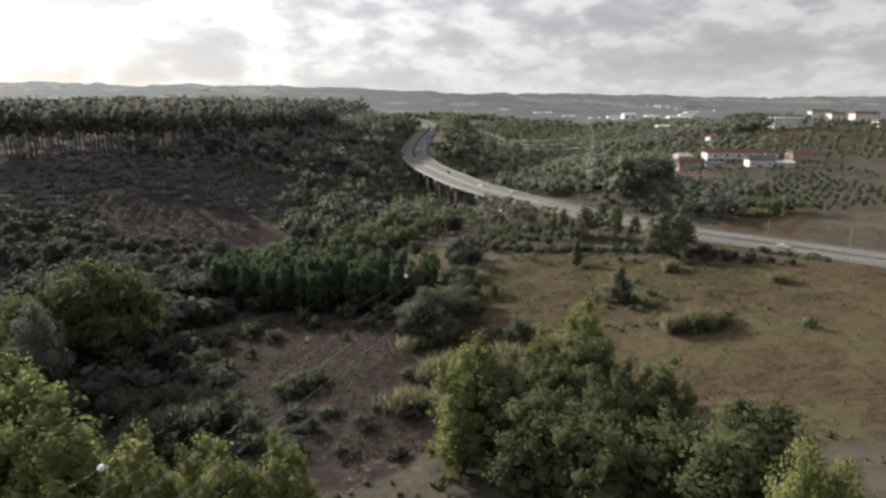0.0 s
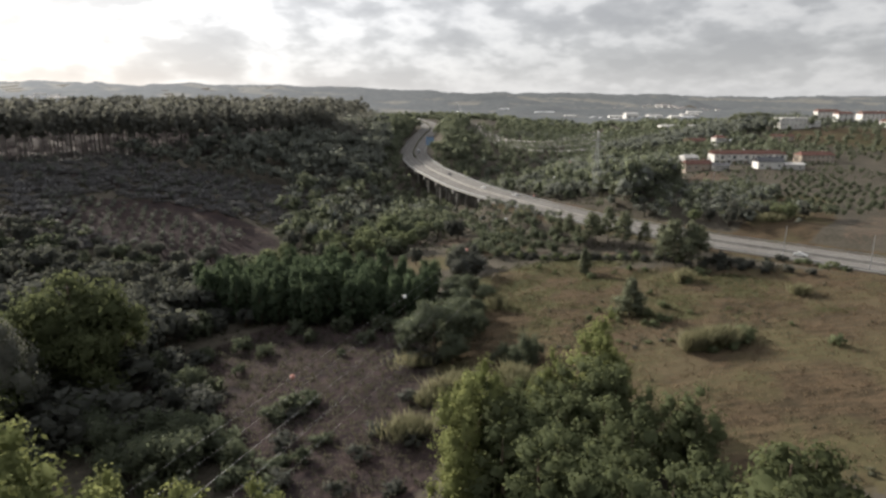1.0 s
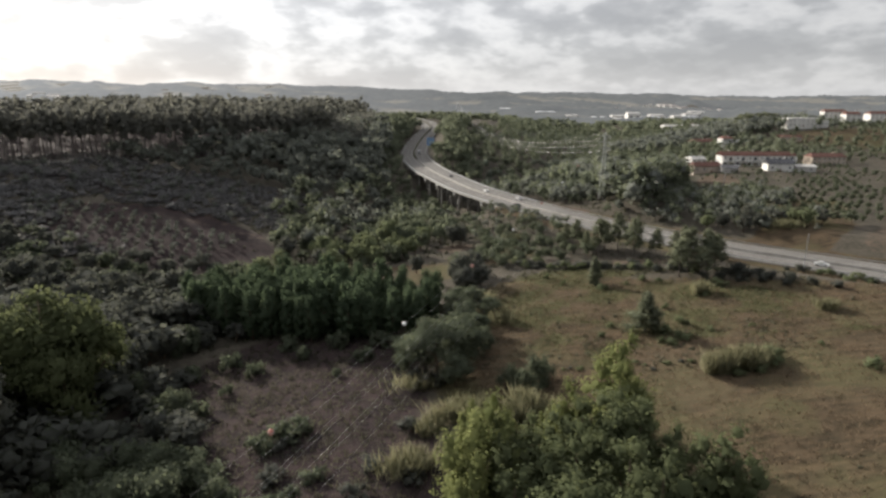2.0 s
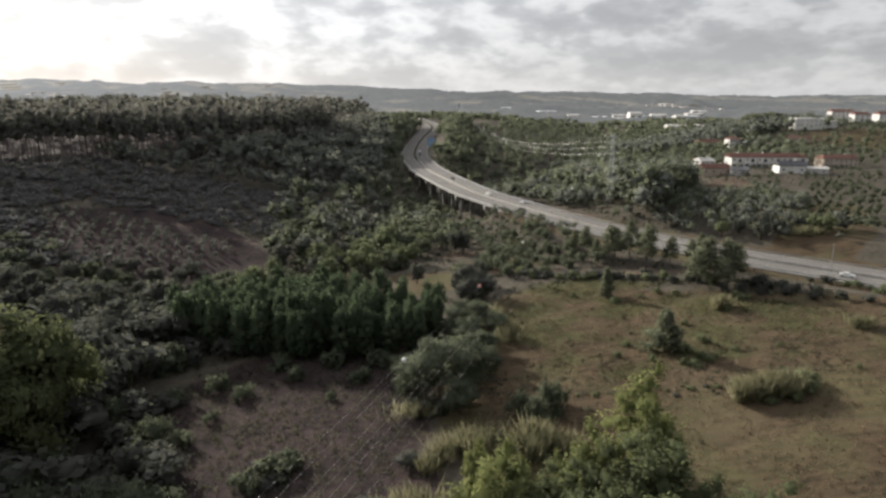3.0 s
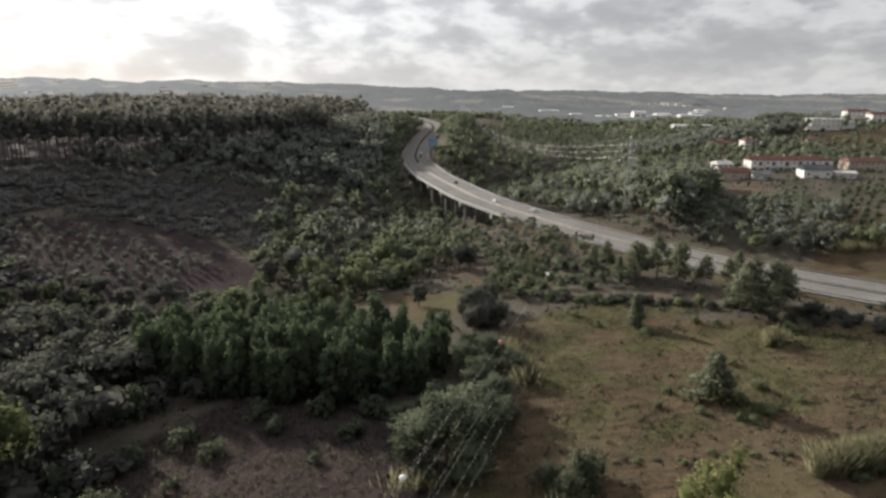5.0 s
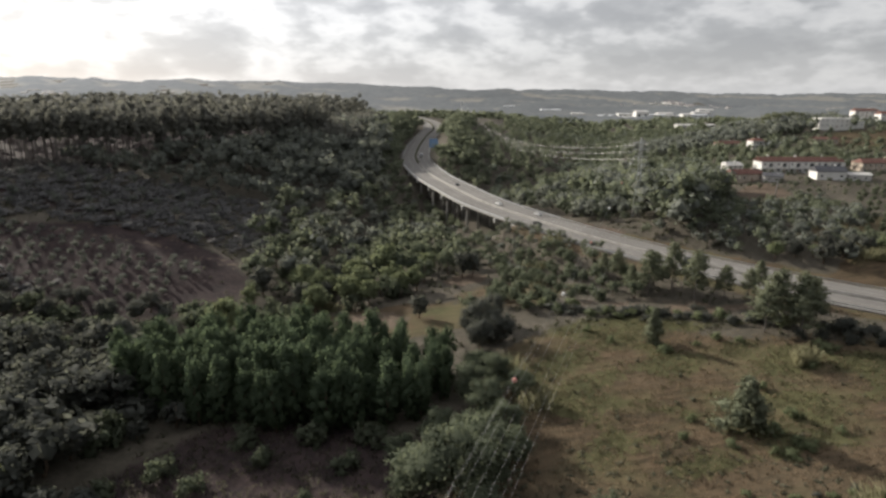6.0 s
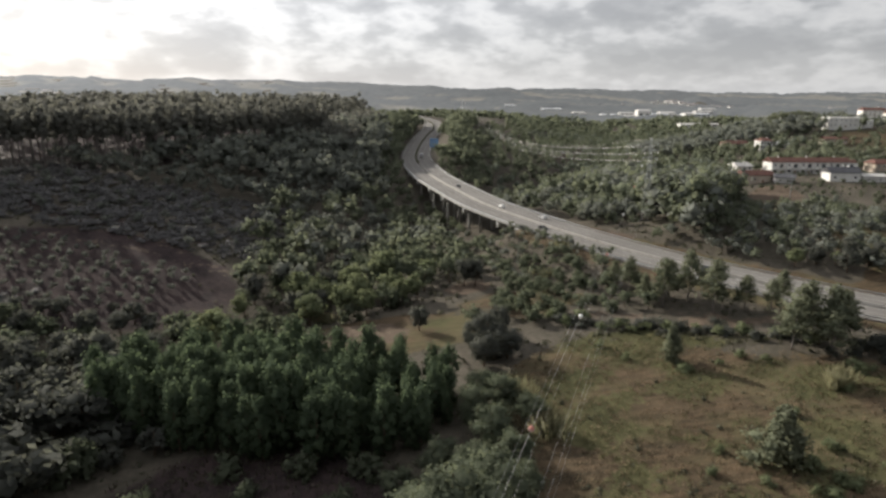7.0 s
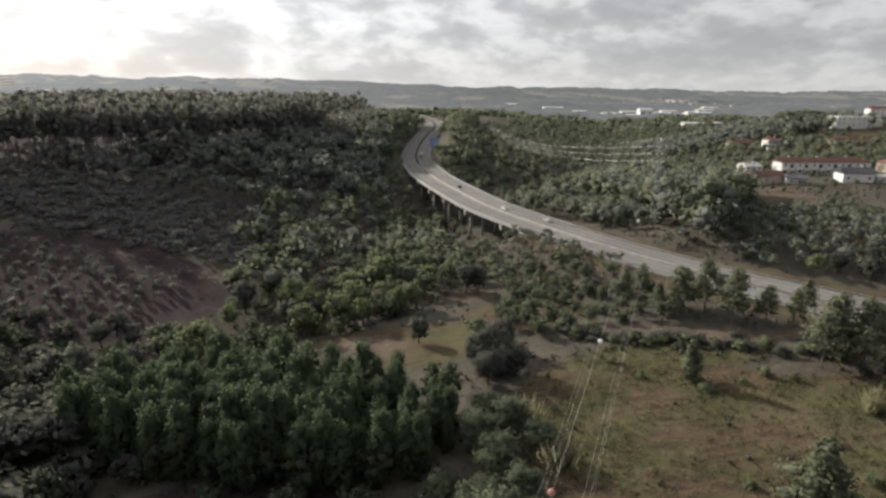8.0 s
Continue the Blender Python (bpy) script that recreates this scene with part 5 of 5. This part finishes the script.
ARMS = ((49.0, 2.8), (46.0, 3.1), (42.8, 2.9))   # height and reach


def bar(a, b, r=0.06, sides=4):
    return tube([a, b], (r, r), sides)


def lattice(base, top_z, foot, head):
    """A square lattice mast."""
    pieces, n, turn = [], 9, Matrix.Rotation(math.atan2(WAY.y, WAY.x), 4, "Z")

    def corner(k, f):
        w = foot * (1 - f) + head * f
        sx, sy = ((1, 1), (-1, 1), (-1, -1), (1, -1))[k % 4]
        return base + turn @ Vector((sx * w, sy * w, 0)) + Vector((0, 0, (top_z - base.z) * f))
    for k in range(4):
        pieces.append(bar(corner(k, 0), corner(k, 1), 0.08))
        for i in range(n):
            a, b = (i / n) ** 0.85, ((i + 1) / n) ** 0.85
            pieces += [bar(corner(k, a), corner(k + 1, b), 0.032), bar(corner(k + 1, a), corner(k, b), 0.032), bar(corner(k, b), corner(k + 1, b), 0.032)]
    return joined(pieces)


def build_pylon(base, lift, name="pylon"):
    top = empty(name, label="galvanised steel lattice pylon with three pairs of arms", category="pylon")
    tip = 51.1 + lift
    mesh_object("mast", *lattice(base, 49.8 + lift, 1.4, 0.42), STEEL, top)
    mesh_object("peak", *joined([bar(base.xyz + Vector((sx * 0.5, sy * 0.5, 49.8 + lift - base.z)), Vector((base.x, base.y, tip)), 0.07) for sx in (-1, 1) for sy in (-1, 1)]), STEEL, top)
    for h, reach in ARMS:
        for side in (-1, 1):
            root, end = Vector((base.x, base.y, h + lift)), Vector((base.x, base.y, h + lift)) + ACROSS * side * reach
            arm = mesh_object("arm", *joined([bar(root + WAY * 0.6, end, 0.07), bar(root - WAY * 0.6, end, 0.07), bar(root + Vector((0, 0, 1.1)), end, 0.06), bar(root + WAY * 0.4, root.lerp(end, 0.6), 0.04)]), STEEL, top)
            mesh_object("insulator", *joined([tube([end, end - Vector((0, 0, 0.9))], (0.12, 0.12), 8)]), PALE_CONCRETE, arm)
    return top


build_pylon(PYLON, 0)
BACK = PYLON - WAY * 540
BACK.z = float(ground_z(BACK.x, BACK.y))
build_pylon(BACK, 0)
AHEAD = Vector((60, 1010, 0))
AHEAD.z = float(ground_z(AHEAD.x, AHEAD.y))
build_pylon(AHEAD, 8)


def wire(a, b, sag, r=0.008, n=40):
    return tube([a.lerp(b, k / n) - Vector((0, 0, 4 * sag * (k / n) * (1 - k / n))) for k in range(n + 1)], [r] * (n + 1), 4)


def cable(name, a, b, sag, label, r=0.0075):
    tagged(mesh_object(name, *wire(a, b, sag, r), WIRE if r < 0.02 else PALE_WIRE), label, "cable")


def at_arm(base, lift, h, o):
    return Vector((base.x, base.y, h + lift)) + ACROSS * o


EARTH = (at_arm(PYLON, 0, 51.1, 0), at_arm(BACK, 0, 51.1, 0))
EARTH_SAG = 15.24
cable("earth_wire", *EARTH, EARTH_SAG, "thin earth wire that carries marker balls", 0.0075)
cable("earth_wire", at_arm(PYLON, 0, 51.1, 0), at_arm(AHEAD, 8, 51.1, 0), 26, "thin earth wire over the far valley", 0.024)
for h, reach in ARMS:
    for side in (-1, 1):
        near_end = 0.9 if side > 0 else -0.3     # the pylon behind stands turned to the line
        cable("power_cable", at_arm(PYLON, 0, h - 0.9, side * reach), at_arm(BACK, 0, h - 0.9, near_end), 15.6, "aluminium power cable slung between pylons")
        cable("power_cable", at_arm(PYLON, 0, h - 0.9, side * reach), at_arm(AHEAD, 8, h - 0.9, side * reach), 22, "aluminium power cable over the far valley", 0.028)


def marker_ball(d, material, label):
    """A marker ball d metres along the earth wire from the pylon."""
    a, b = EARTH
    f = d / (b - a).length
    p = a.lerp(b, f) - Vector((0, 0, 4 * EARTH_SAG * f * (1 - f)))
    ob = empty("marker_ball", pose(*p), label=label, category="marker ball", group="marker balls on the earth wire")
    bm = bmesh.new()
    bmesh.ops.create_uvsphere(bm, u_segments=16, v_segments=10, radius=0.32)
    shell = part("shell", bm, material, ob)
    shell.data.polygons.foreach_set("use_smooth", [True] * len(shell.data.polygons))
    bm = bmesh.new()
    bmesh.ops.create_cone(bm, cap_ends=True, segments=16, radius1=0.335, radius2=0.335, depth=0.05)
    part("seam", bm, STEEL, ob)


for k, d in enumerate((56.5, 88, 121, 154, 186.5, 218, 250, 282, 314)):
    white = k % 2 == 0
    marker_ball(d, WHITE_BALL if white else RED_BALL, "white marker ball on the earth wire" if white else "red marker ball on the earth wire")


def light_pole(x, y, height, lean=0.0):
    z = float(ground_z(x, y))
    ob = empty("pole", label="slim grey steel pole beside the motorway", category="pole")
    mesh_object("shaft", *tube([(x, y, z - 0.3), (x + lean * height * 0.5, y, z + height * 0.5), (x + lean * height, y, z + height)], (0.16, 0.13, 0.09), 8), STEEL, ob)
    mesh_object("foot", *tube([(x, y, z - 0.3), (x, y, z + 0.4)], (0.3, 0.26), 8), CONCRETE, ob)


light_pole(125.5, 210, 12.5)
light_pole(171, 358, 15)
light_pole(109, 372, 18)
light_pole(146, 196, 12)

# ---- signs ----


def road_sign(x, y, z, wide, high, turn, face, label, leg):
    top = empty("road_sign", pose(x, y, z, 0, 0, turn), label=label, category="road sign")
    board = part("board", box_bm(-wide / 2, -0.08, leg, wide / 2, 0.08, leg + high, 0.03), face, top)
    for k in range(3):
        part("back_rail", box_bm(-wide / 2 + 0.1, -0.16, leg + high * (0.2 + 0.3 * k), wide / 2 - 0.1, -0.08, leg + high * (0.2 + 0.3 * k) + 0.12), STEEL, board)
    for s in (-0.35, 0.35):
        part("leg", box_bm(s * wide - 0.11, 0.09, -0.6, s * wide + 0.11, 0.25, leg + high * 0.9), STEEL, top)


road_sign(81.8, 246.5, float(ground_z(81.8, 246.5)), 5.2, 5.6, -40, STEEL, "large grey back of a motorway sign on posts", 3.0)
road_sign(11.5, 668, 16.0, 8.0, 8.0, 0, BLUE, "large blue motorway sign on posts", 2.5)

# ---- houses ----
def gable_roof(w, d, h, over=0.5, hip=0.0):
    """A pitched roof with its ridge along x; hip draws the ridge's ends in."""
    x, y = w / 2 + over, d / 2 + over
    v = [(-x, -y, 0), (x, -y, 0), (x, y, 0), (-x, y, 0), (-x + hip, 0, h), (x - hip, 0, h)]
    v += [(a, b, c - 0.22) for a, b, c in v]
    f = [(0, 1, 5, 4), (2, 3, 4, 5), (1, 2, 5), (3, 0, 4), (7, 6, 10, 11), (9, 8, 11, 10), (8, 7, 11), (6, 9, 10),
         (0, 6, 7, 1), (1, 7, 8, 2), (2, 8, 9, 3), (3, 9, 6, 0)]
    return v, f


def window(parent, x, y, z, w, h, facing=-1, sill=True):
    """A recessed pane with a frame on a wall that faces -y (or +y)."""
    f = facing
    bm = bmesh.new()
    for a, b, c, e in ((-w / 2 - 0.1, -w / 2, -h / 2, h / 2), (w / 2, w / 2 + 0.1, -h / 2, h / 2), (-w / 2 - 0.1, w / 2 + 0.1, h / 2, h / 2 + 0.1), (-w / 2 - 0.1, w / 2 + 0.1, -h / 2 - 0.1, -h / 2)):
        bmesh.ops.create_cube(bm, size=1, matrix=Matrix.Translation((x + (a + b) / 2, y + f * 0.04, z + (c + e) / 2)) @ Matrix.Diagonal((b - a, 0.10, e - c, 1)))
    ob = part("window", bm, FRAME, parent)
    part("pane", box_bm(x - w / 2, y + min(f * 0.012, f * 0.03), z - h / 2, x + w / 2, y + max(f * 0.012, f * 0.03), z + h / 2), GLASS, ob)


def house(name, x, y, z, w, d, h, turn=0.0, roof=2.0, hip=0.0, wall=WHITE_WALL, tiles=None, rows=2, cols=3, label="", door=True, win=(1.1, 1.3), group="", chimney=True):
    top = empty(name, pose(x, y, z, 0, 0, turn), label=label, category="house", group=group)
    part("wall", box_bm(-w / 2, -d / 2, -2.5, w / 2, d / 2, h), wall, top)
    if roof:
        r = mesh_object("roof", *gable_roof(w, d, roof, 0.5, hip), tiles or TILES, top)
        r.matrix_basis = pose(0, 0, h + 0.22)
        if hip == 0:
            for s in (-1, 1):
                mesh_object("gable", [(s * w / 2, -d / 2, h), (s * w / 2, d / 2, h), (s * w / 2, 0, h + roof * 0.92), (s * (w / 2 - 0.25), -d / 2, h), (s * (w / 2 - 0.25), d / 2, h), (s * (w / 2 - 0.25), 0, h + roof * 0.92)],
                            [(0, 1, 2), (3, 5, 4), (0, 2, 5, 3), (1, 4, 5, 2), (0, 3, 4, 1)], wall, top)
        if chimney:
            part("chimney", box_bm(w * 0.22, 0.3, roof * 0.3, w * 0.22 + 0.8, 1.1, roof + 0.7, 0.05), wall, r)
    else:
        part("parapet", box_bm(-w / 2 - 0.15, -d / 2 - 0.15, h, w / 2 + 0.15, d / 2 + 0.15, h + 0.5, 0.05), wall, top)
    for i in range(rows):
        for j in range(cols):
            cx, cz = (j + 0.5) / cols * w - w / 2, h / rows * (i + 0.55)
            if i == 0 and door and j == cols // 2:
                part("door", box_bm(cx - 0.55, -d / 2 - 0.06, 0, cx + 0.55, -d / 2 + 0.02, 2.1, 0.02), DOOR, top)
            else:
                window(top, cx, -d / 2, cz, *win)
    return top


# terrace of white houses under one long red roof
TX, TY, TURN = 241.5, 464.0, 1.2
for k in range(6):
    px = 223.5 + k * 9.1
    unit_house = house("terraced_house", px, TY + (px - TX) * 0.02, 21.2, 9.05, 10, 7.0, TURN, 2.6, 0.0, WHITE_WALL, TILES, 2, 2, "white two-storey terraced house with a red tiled roof", False, (1.1, 1.25), "terrace on the slope", k % 2 == 0)
    part("party_wall", box_bm(4.36, -6.9, -2.0, 4.66, -5.0, 6.6, 0.04), WHITE_WALL, unit_house)
    bay = part("bay", box_bm(-0.2, -6.5, -2.0, 3.6, -5.02, 3.3, 0.05), WHITE_WALL, unit_house)
    part("bay_door", box_bm(0.3, -6.56, 0.0, 1.5, -6.49, 2.3, 0.02), DOOR, bay)
    part("bay_window", box_bm(1.9, -6.56, 0.7, 3.3, -6.49, 2.3, 0.02), GLASS, bay)
    balcony = part("balcony", box_bm(-0.5, -7.3, 3.32, 3.9, -5.02, 3.55, 0.03), WHITE_WALL, unit_house)
    for i in range(5):
        part("rail_post", box_bm(-0.42 + i * 1.05, -7.25, 3.55, -0.34 + i * 1.05, -7.17, 4.5), STEEL, balcony)
    part("handrail", box_bm(-0.45, -7.26, 4.5, 3.87, -7.16, 4.6), STEEL, balcony)
    part("balcony_door", box_bm(0.6, -5.12, 3.6, 2.9, -5.0, 5.9, 0.02), GLASS, unit_house)
    # garage door toned dark: shade of the recessed opening put into its colour
    part("garage_door", box_bm(-4.1, -5.16, 0.0, -1.0, -4.98, 2.5, 0.02), DARK_ROOF, unit_house)
    part("garage_canopy", box_bm(-4.3, -6.2, 2.6, -0.8, -5.02, 2.85, 0.03), GREY_WALL, unit_house)
    part("garden_wall", box_bm(4.4, -13, -2.4, 4.6, -6.95, 1.2, 0.03), WHITE_WALL, unit_house)
house("terraced_house", 297, 462, 21.8, 26, 10, 6.0, 3, 2.4, 2.0, STONE_WALL, TILES, 2, 7, "long house with a red tiled roof", True, (1.1, 1.3))
house("house", 240, 424, 21.2, 17, 9, 5.4, -4, 2.9, 0.0, WHITE_WALL, DARK_ROOF, 1, 3, "white house with a dark slate roof", True, (1.4, 1.2))
house("garden_shed", 256.5, 422, 21.2, 13, 7, 3.6, -4, 1.2, 0.0, GREY_WALL, GREY_WALL, 1, 2, "grey lean-to beside the slate-roofed house", False, (1.2, 0.9), "", False)
house("house", 194, 432, 19.4, 21, 9, 4.6, 6, 2.4, 1.5, STONE_WALL, TILES, 1, 4, "old brown house with a faded tiled roof", True, (1.3, 1.2))
house("house", 207, 424, 20.2, 10, 7, 3.4, -20, 1.8, 0.0, GREY_WALL, DARK_ROOF, 1, 2, "low grey outbuilding with a dark roof", False, (1.0, 0.9), "", False)
house("house", 203, 466, 20.6, 11, 9, 4.6, 8, 2.0, 1.0, GREY_WALL, GREY_WALL, 2, 3, "grey house with a pale roof", True)
house("villa", 283, 585, 26.0, 10, 10, 6.6, 0, 2.0, 3.5, WHITE_WALL, TILES, 2, 4, "white two-storey villa with balconies", True, (1.4, 1.5))
house("house", 279, 624, 22.5, 22, 10, 4.4, 4, 2.6, 1.5, STONE_WALL, TILES, 1, 5, "low house with an orange tiled roof", True)
house("house", 308, 606, 25, 16, 9, 3.6, 0, 1.6, 0.0, GREY_WALL, SHED, 1, 4, "low grey house on the hillside", True)
house("white_block", 399, 662, 40.2, 33, 14, 8.6, 0, 0, 0, WHITE_WALL, None, 2, 7, "long white flat-roofed block on the hilltop", True, (0.9, 1.2))
house("white_block", 421, 664, 40.0, 14, 11, 6.4, 0, 0, 0, WHITE_WALL, None, 1, 3, "lower white wing of the hilltop block", False, (0.9, 1.2))
house("house", 352, 600, 30, 20, 9, 3.4, 0, 1.6, 0.0, STONE_WALL, TILES, 1, 5, "low brown house among trees", True)
for x, y, z, w, h, lab in ((480, 700, 46.5, 17, 6.0, "white hilltop house with a red roof"), (516, 704, 47, 30, 6.0, "long white hilltop house with a red tiled roof"), (566, 700, 46, 28, 6.5, "large white hilltop house with a red roof"),
                           (512, 672, 41.5, 12, 4.0, "small white cottage on the hillside"), (526, 662, 37.5, 12, 4.0, "small white cottage on the hillside"), (500, 760, 48, 26, 6, "white hilltop house with a red roof")):
    house("hilltop_house", x, y, max(z, float(ground_z(x, y))), w, 11, h, rng.uniform(-6, 6), 2.6, 2.0, WHITE_WALL, TILES, 2, max(2, int(w / 5)), lab, True)

# ---- far buildings ----
for x, y, w, d, h, mat, lab in ((575, 1690, 34, 24, 20, WHITE_WALL, "white industrial tower block beside pale sheds"), (640, 1760, 62, 34, 11, SHED, "long pale industrial shed in the plain"), (760, 1790, 70, 34, 9, SHED, "long pale industrial shed in the plain"),
                                (520, 1800, 50, 30, 8, SHED, "long pale industrial shed in the plain"), (443, 1100, 34, 16, 8, WHITE_WALL, "white shed roof among trees"), (478, 1104, 30, 14, 5, GREY_WALL, "long low grey shed among trees"), (700, 1700, 24, 20, 14, WHITE_WALL, "white silo building in the plain"),
                                (400, 2000, 60, 30, 8, SHED, "long pale industrial shed in the plain"), (300, 2150, 54, 30, 8, SHED, "pale far industrial shed"), (1330, 2350, 70, 40, 9, WHITE_WALL, "bright white far warehouse"), (700, 1850, 44, 26, 12, GREY_WALL, "grey far office block in the plain"), (600, 1900, 40, 24, 10, WHITE_WALL, "white far building in the plain"), (820, 1880, 50, 26, 9, GREY_WALL, "grey far shed in the plain"), (560, 1720, 60, 24, 7, GREY_WALL, "long grey far shed in the plain"), (680, 1720, 30, 20, 9, WHITE_WALL, "white far building in the plain"), (870, 1960, 46, 26, 10, WHITE_WALL, "white far building in the plain"), (460, 1900, 36, 24, 9, GREY_WALL, "grey far shed in the plain"), (-240, 1750, 60, 30, 10, SHED, "pale far building beyond the wood"),
                                (-130, 620, 10, 8, 7, WHITE_WALL, "white house among the pines"), (-117, 640, 10, 8, 7, WHITE_WALL, "white house among the pines"), (-92, 640, 5, 5, 8, WHITE_WALL, "narrow white tower among the pines"),
                                (-640, 2050, 18, 18, 26, WHITE_WALL, "pale far water tower"), (-1330, 2500, 80, 30, 7, STONE_WALL, "far pale farm shed on rolling land"), (-1180, 2250, 60, 30, 7, STONE_WALL, "far pale farm shed on rolling land"), (-1010, 2200, 50, 30, 7, STONE_WALL, "far pale farm shed on rolling land")):
    z = float(ground_z(x, y))
    top = empty("far_building", pose(x, y, z, 0, 0, rng.uniform(-5, 5)), label=lab, category="building")
    part("wall", box_bm(-w / 2, -d / 2, -3, w / 2, d / 2, h), mat, top)
    r = mesh_object("roof", *gable_roof(w, d, h * 0.18 + 0.5, 0.6, 2.0), SHED if mat is SHED else GREY_WALL if mat is not STONE_WALL else STONE_WALL, top)
    r.matrix_basis = pose(0, 0, h + 0.22)
    for j in range(max(2, min(8, int(w / 12)))):
        n = max(2, min(8, int(w / 12)))
        part("window", box_bm((j + 0.3) / n * w - w / 2, -d / 2 - 0.1, h * 0.45, (j + 0.7) / n * w - w / 2, -d / 2 + 0.02, h * 0.7), GLASS, top)
for k in range(34):
    x, y = 1010 + rng.normal() * 70, 2570 + rng.normal() * 50
    house("village_house", x, y, float(ground_z(x, y)), rng.uniform(8, 14), 9, rng.uniform(5, 8), rng.uniform(-30, 30), 3, 2, WHITE_WALL, FAR_TILES, 1, 3, "white village house with a pale roof", False, (1.6, 1.8), "far village on a hill", False)
for k in range(22):
    x, y = rng.uniform(1000, 1750), rng.uniform(2200, 2500)
    house("village_house", x, y, float(ground_z(x, y)), rng.uniform(12, 34), 13, rng.uniform(6, 9), rng.uniform(-20, 20), 3, 2, WHITE_WALL, FAR_TILES, 1, 3, "white house in the far plain", False, (1.6, 1.8), "houses in the far plain", False)
for x, y, w in ((-1490, 2690, 44), (-1540, 2720, 60), (-1600, 2830, 40), (-1700, 2890, 52), (-1440, 2640, 34), (-1660, 2760, 30)):
    house("village_house", x, y, float(ground_z(x, y)) + 4, w, 16, 9, rng.uniform(-15, 15), 3, 2, WHITE_WALL, FAR_TILES, 1, 4, "long pale shed among far wooded hills", False, (1.6, 1.8), "sheds in the far hills", False)


# ---- vehicles ----
def car_paint(name, tone):
    return worn(name, tone, tuple(min(1, 1.12 * c) for c in tone), 1, 8, 0.35)


def car(s_y, offset, paint, label, back=False, lorry=False):
    """A vehicle on the motorway at the place where the middle line passes y."""
    a = along(road_line, offset, 0)
    k = int(np.argmin(abs(a[:, 1] - s_y)))
    p, q = Vector(a[k]), Vector(a[k + 1])
    turn = math.degrees(math.atan2((q - p).y, (q - p).x)) + (180 if back else 0)
    top = empty("lorry" if lorry else "car", pose(p.x, p.y, p.z + 0.01, 0, 0, turn), label=label, category="lorry" if lorry else "car")
    length, wide = (9.5, 2.4) if lorry else (4.4, 1.78)
    prof = [(-1, 0.28), (-1, 0.75), (-0.92, 0.95), (-0.62, 1.0), (-0.40, 1.45), (0.12, 1.47), (0.42, 1.02), (0.88, 0.88), (1, 0.66), (1, 0.28)]
    if lorry:
        prof = [(-1, 0.6), (-1, 3.4), (0.55, 3.4), (0.56, 2.7), (0.9, 2.6), (1, 1.6), (1, 0.5)]
    n = len(prof)
    v = [(x * length / 2, s * wide / 2 * (0.84 if z > 1.3 and not lorry else 1), z) for s in (-1, 1) for x, z in prof]
    f = [tuple(range(n - 1, -1, -1)), tuple(range(n, 2 * n))] + [(k2, (k2 + 1) % n, n + (k2 + 1) % n, n + k2) for k2 in range(n)]
    body = mesh_object("body", v, f, paint, top)
    if not lorry:
        part("windscreen", box_bm(0.36, -0.68, 1.06, 0.62, 0.68, 1.36, 0.03), WINDSCREEN, body)
        part("rear_window", box_bm(-1.18, -0.66, 1.08, -0.98, 0.66, 1.36, 0.03), WINDSCREEN, body)
        for s in (-1, 1):
            part("side_window", box_bm(-0.85, s * 0.80 - 0.04, 1.06, 0.35, s * 0.80 + 0.04, 1.36, 0.02), WINDSCREEN, body)
    else:
        part("windscreen", box_bm(length * 0.46, -1.0, 1.75, length * 0.487, 1.0, 2.45, 0.03), WINDSCREEN, body)
    for x in (-0.3, 0.31):
        for s in (-1, 1):
            w = 0.45 if lorry else 0.31
            wheel = mesh_object("wheel", *tube([(x * length, s * wide / 2 - 0.1, w), (x * length, s * wide / 2 + 0.06, w)], (w, w), 14), TYRE, top)
            mesh_object("rim", *tube([(x * length, s * wide / 2 + 0.05 * s, w), (x * length, s * wide / 2 + (0.08 if s > 0 else -0.12), w)], (w * 0.55, w * 0.55), 10), STEEL, wheel)


car(379, 4.4, car_paint("white_car_paint", (0.72, 0.72, 0.70)), "white car on the motorway")
car(352, 8.0, car_paint("silver_car_paint", (0.5, 0.5, 0.5)), "silver car on the motorway")
car(216, -4.6, car_paint("pale_car_paint", (0.7, 0.7, 0.68)), "pale car on the motorway", True)
car(446, 5.0, car_paint("dark_car_paint", (0.05, 0.05, 0.06)), "dark car on the motorway")
car(330, -4.4, car_paint("black_car_paint", (0.03, 0.03, 0.03)), "black car on the motorway", True)
car(600, 4.6, car_paint("grey_lorry_paint", (0.3, 0.3, 0.31)), "grey lorry on the motorway", False, True)
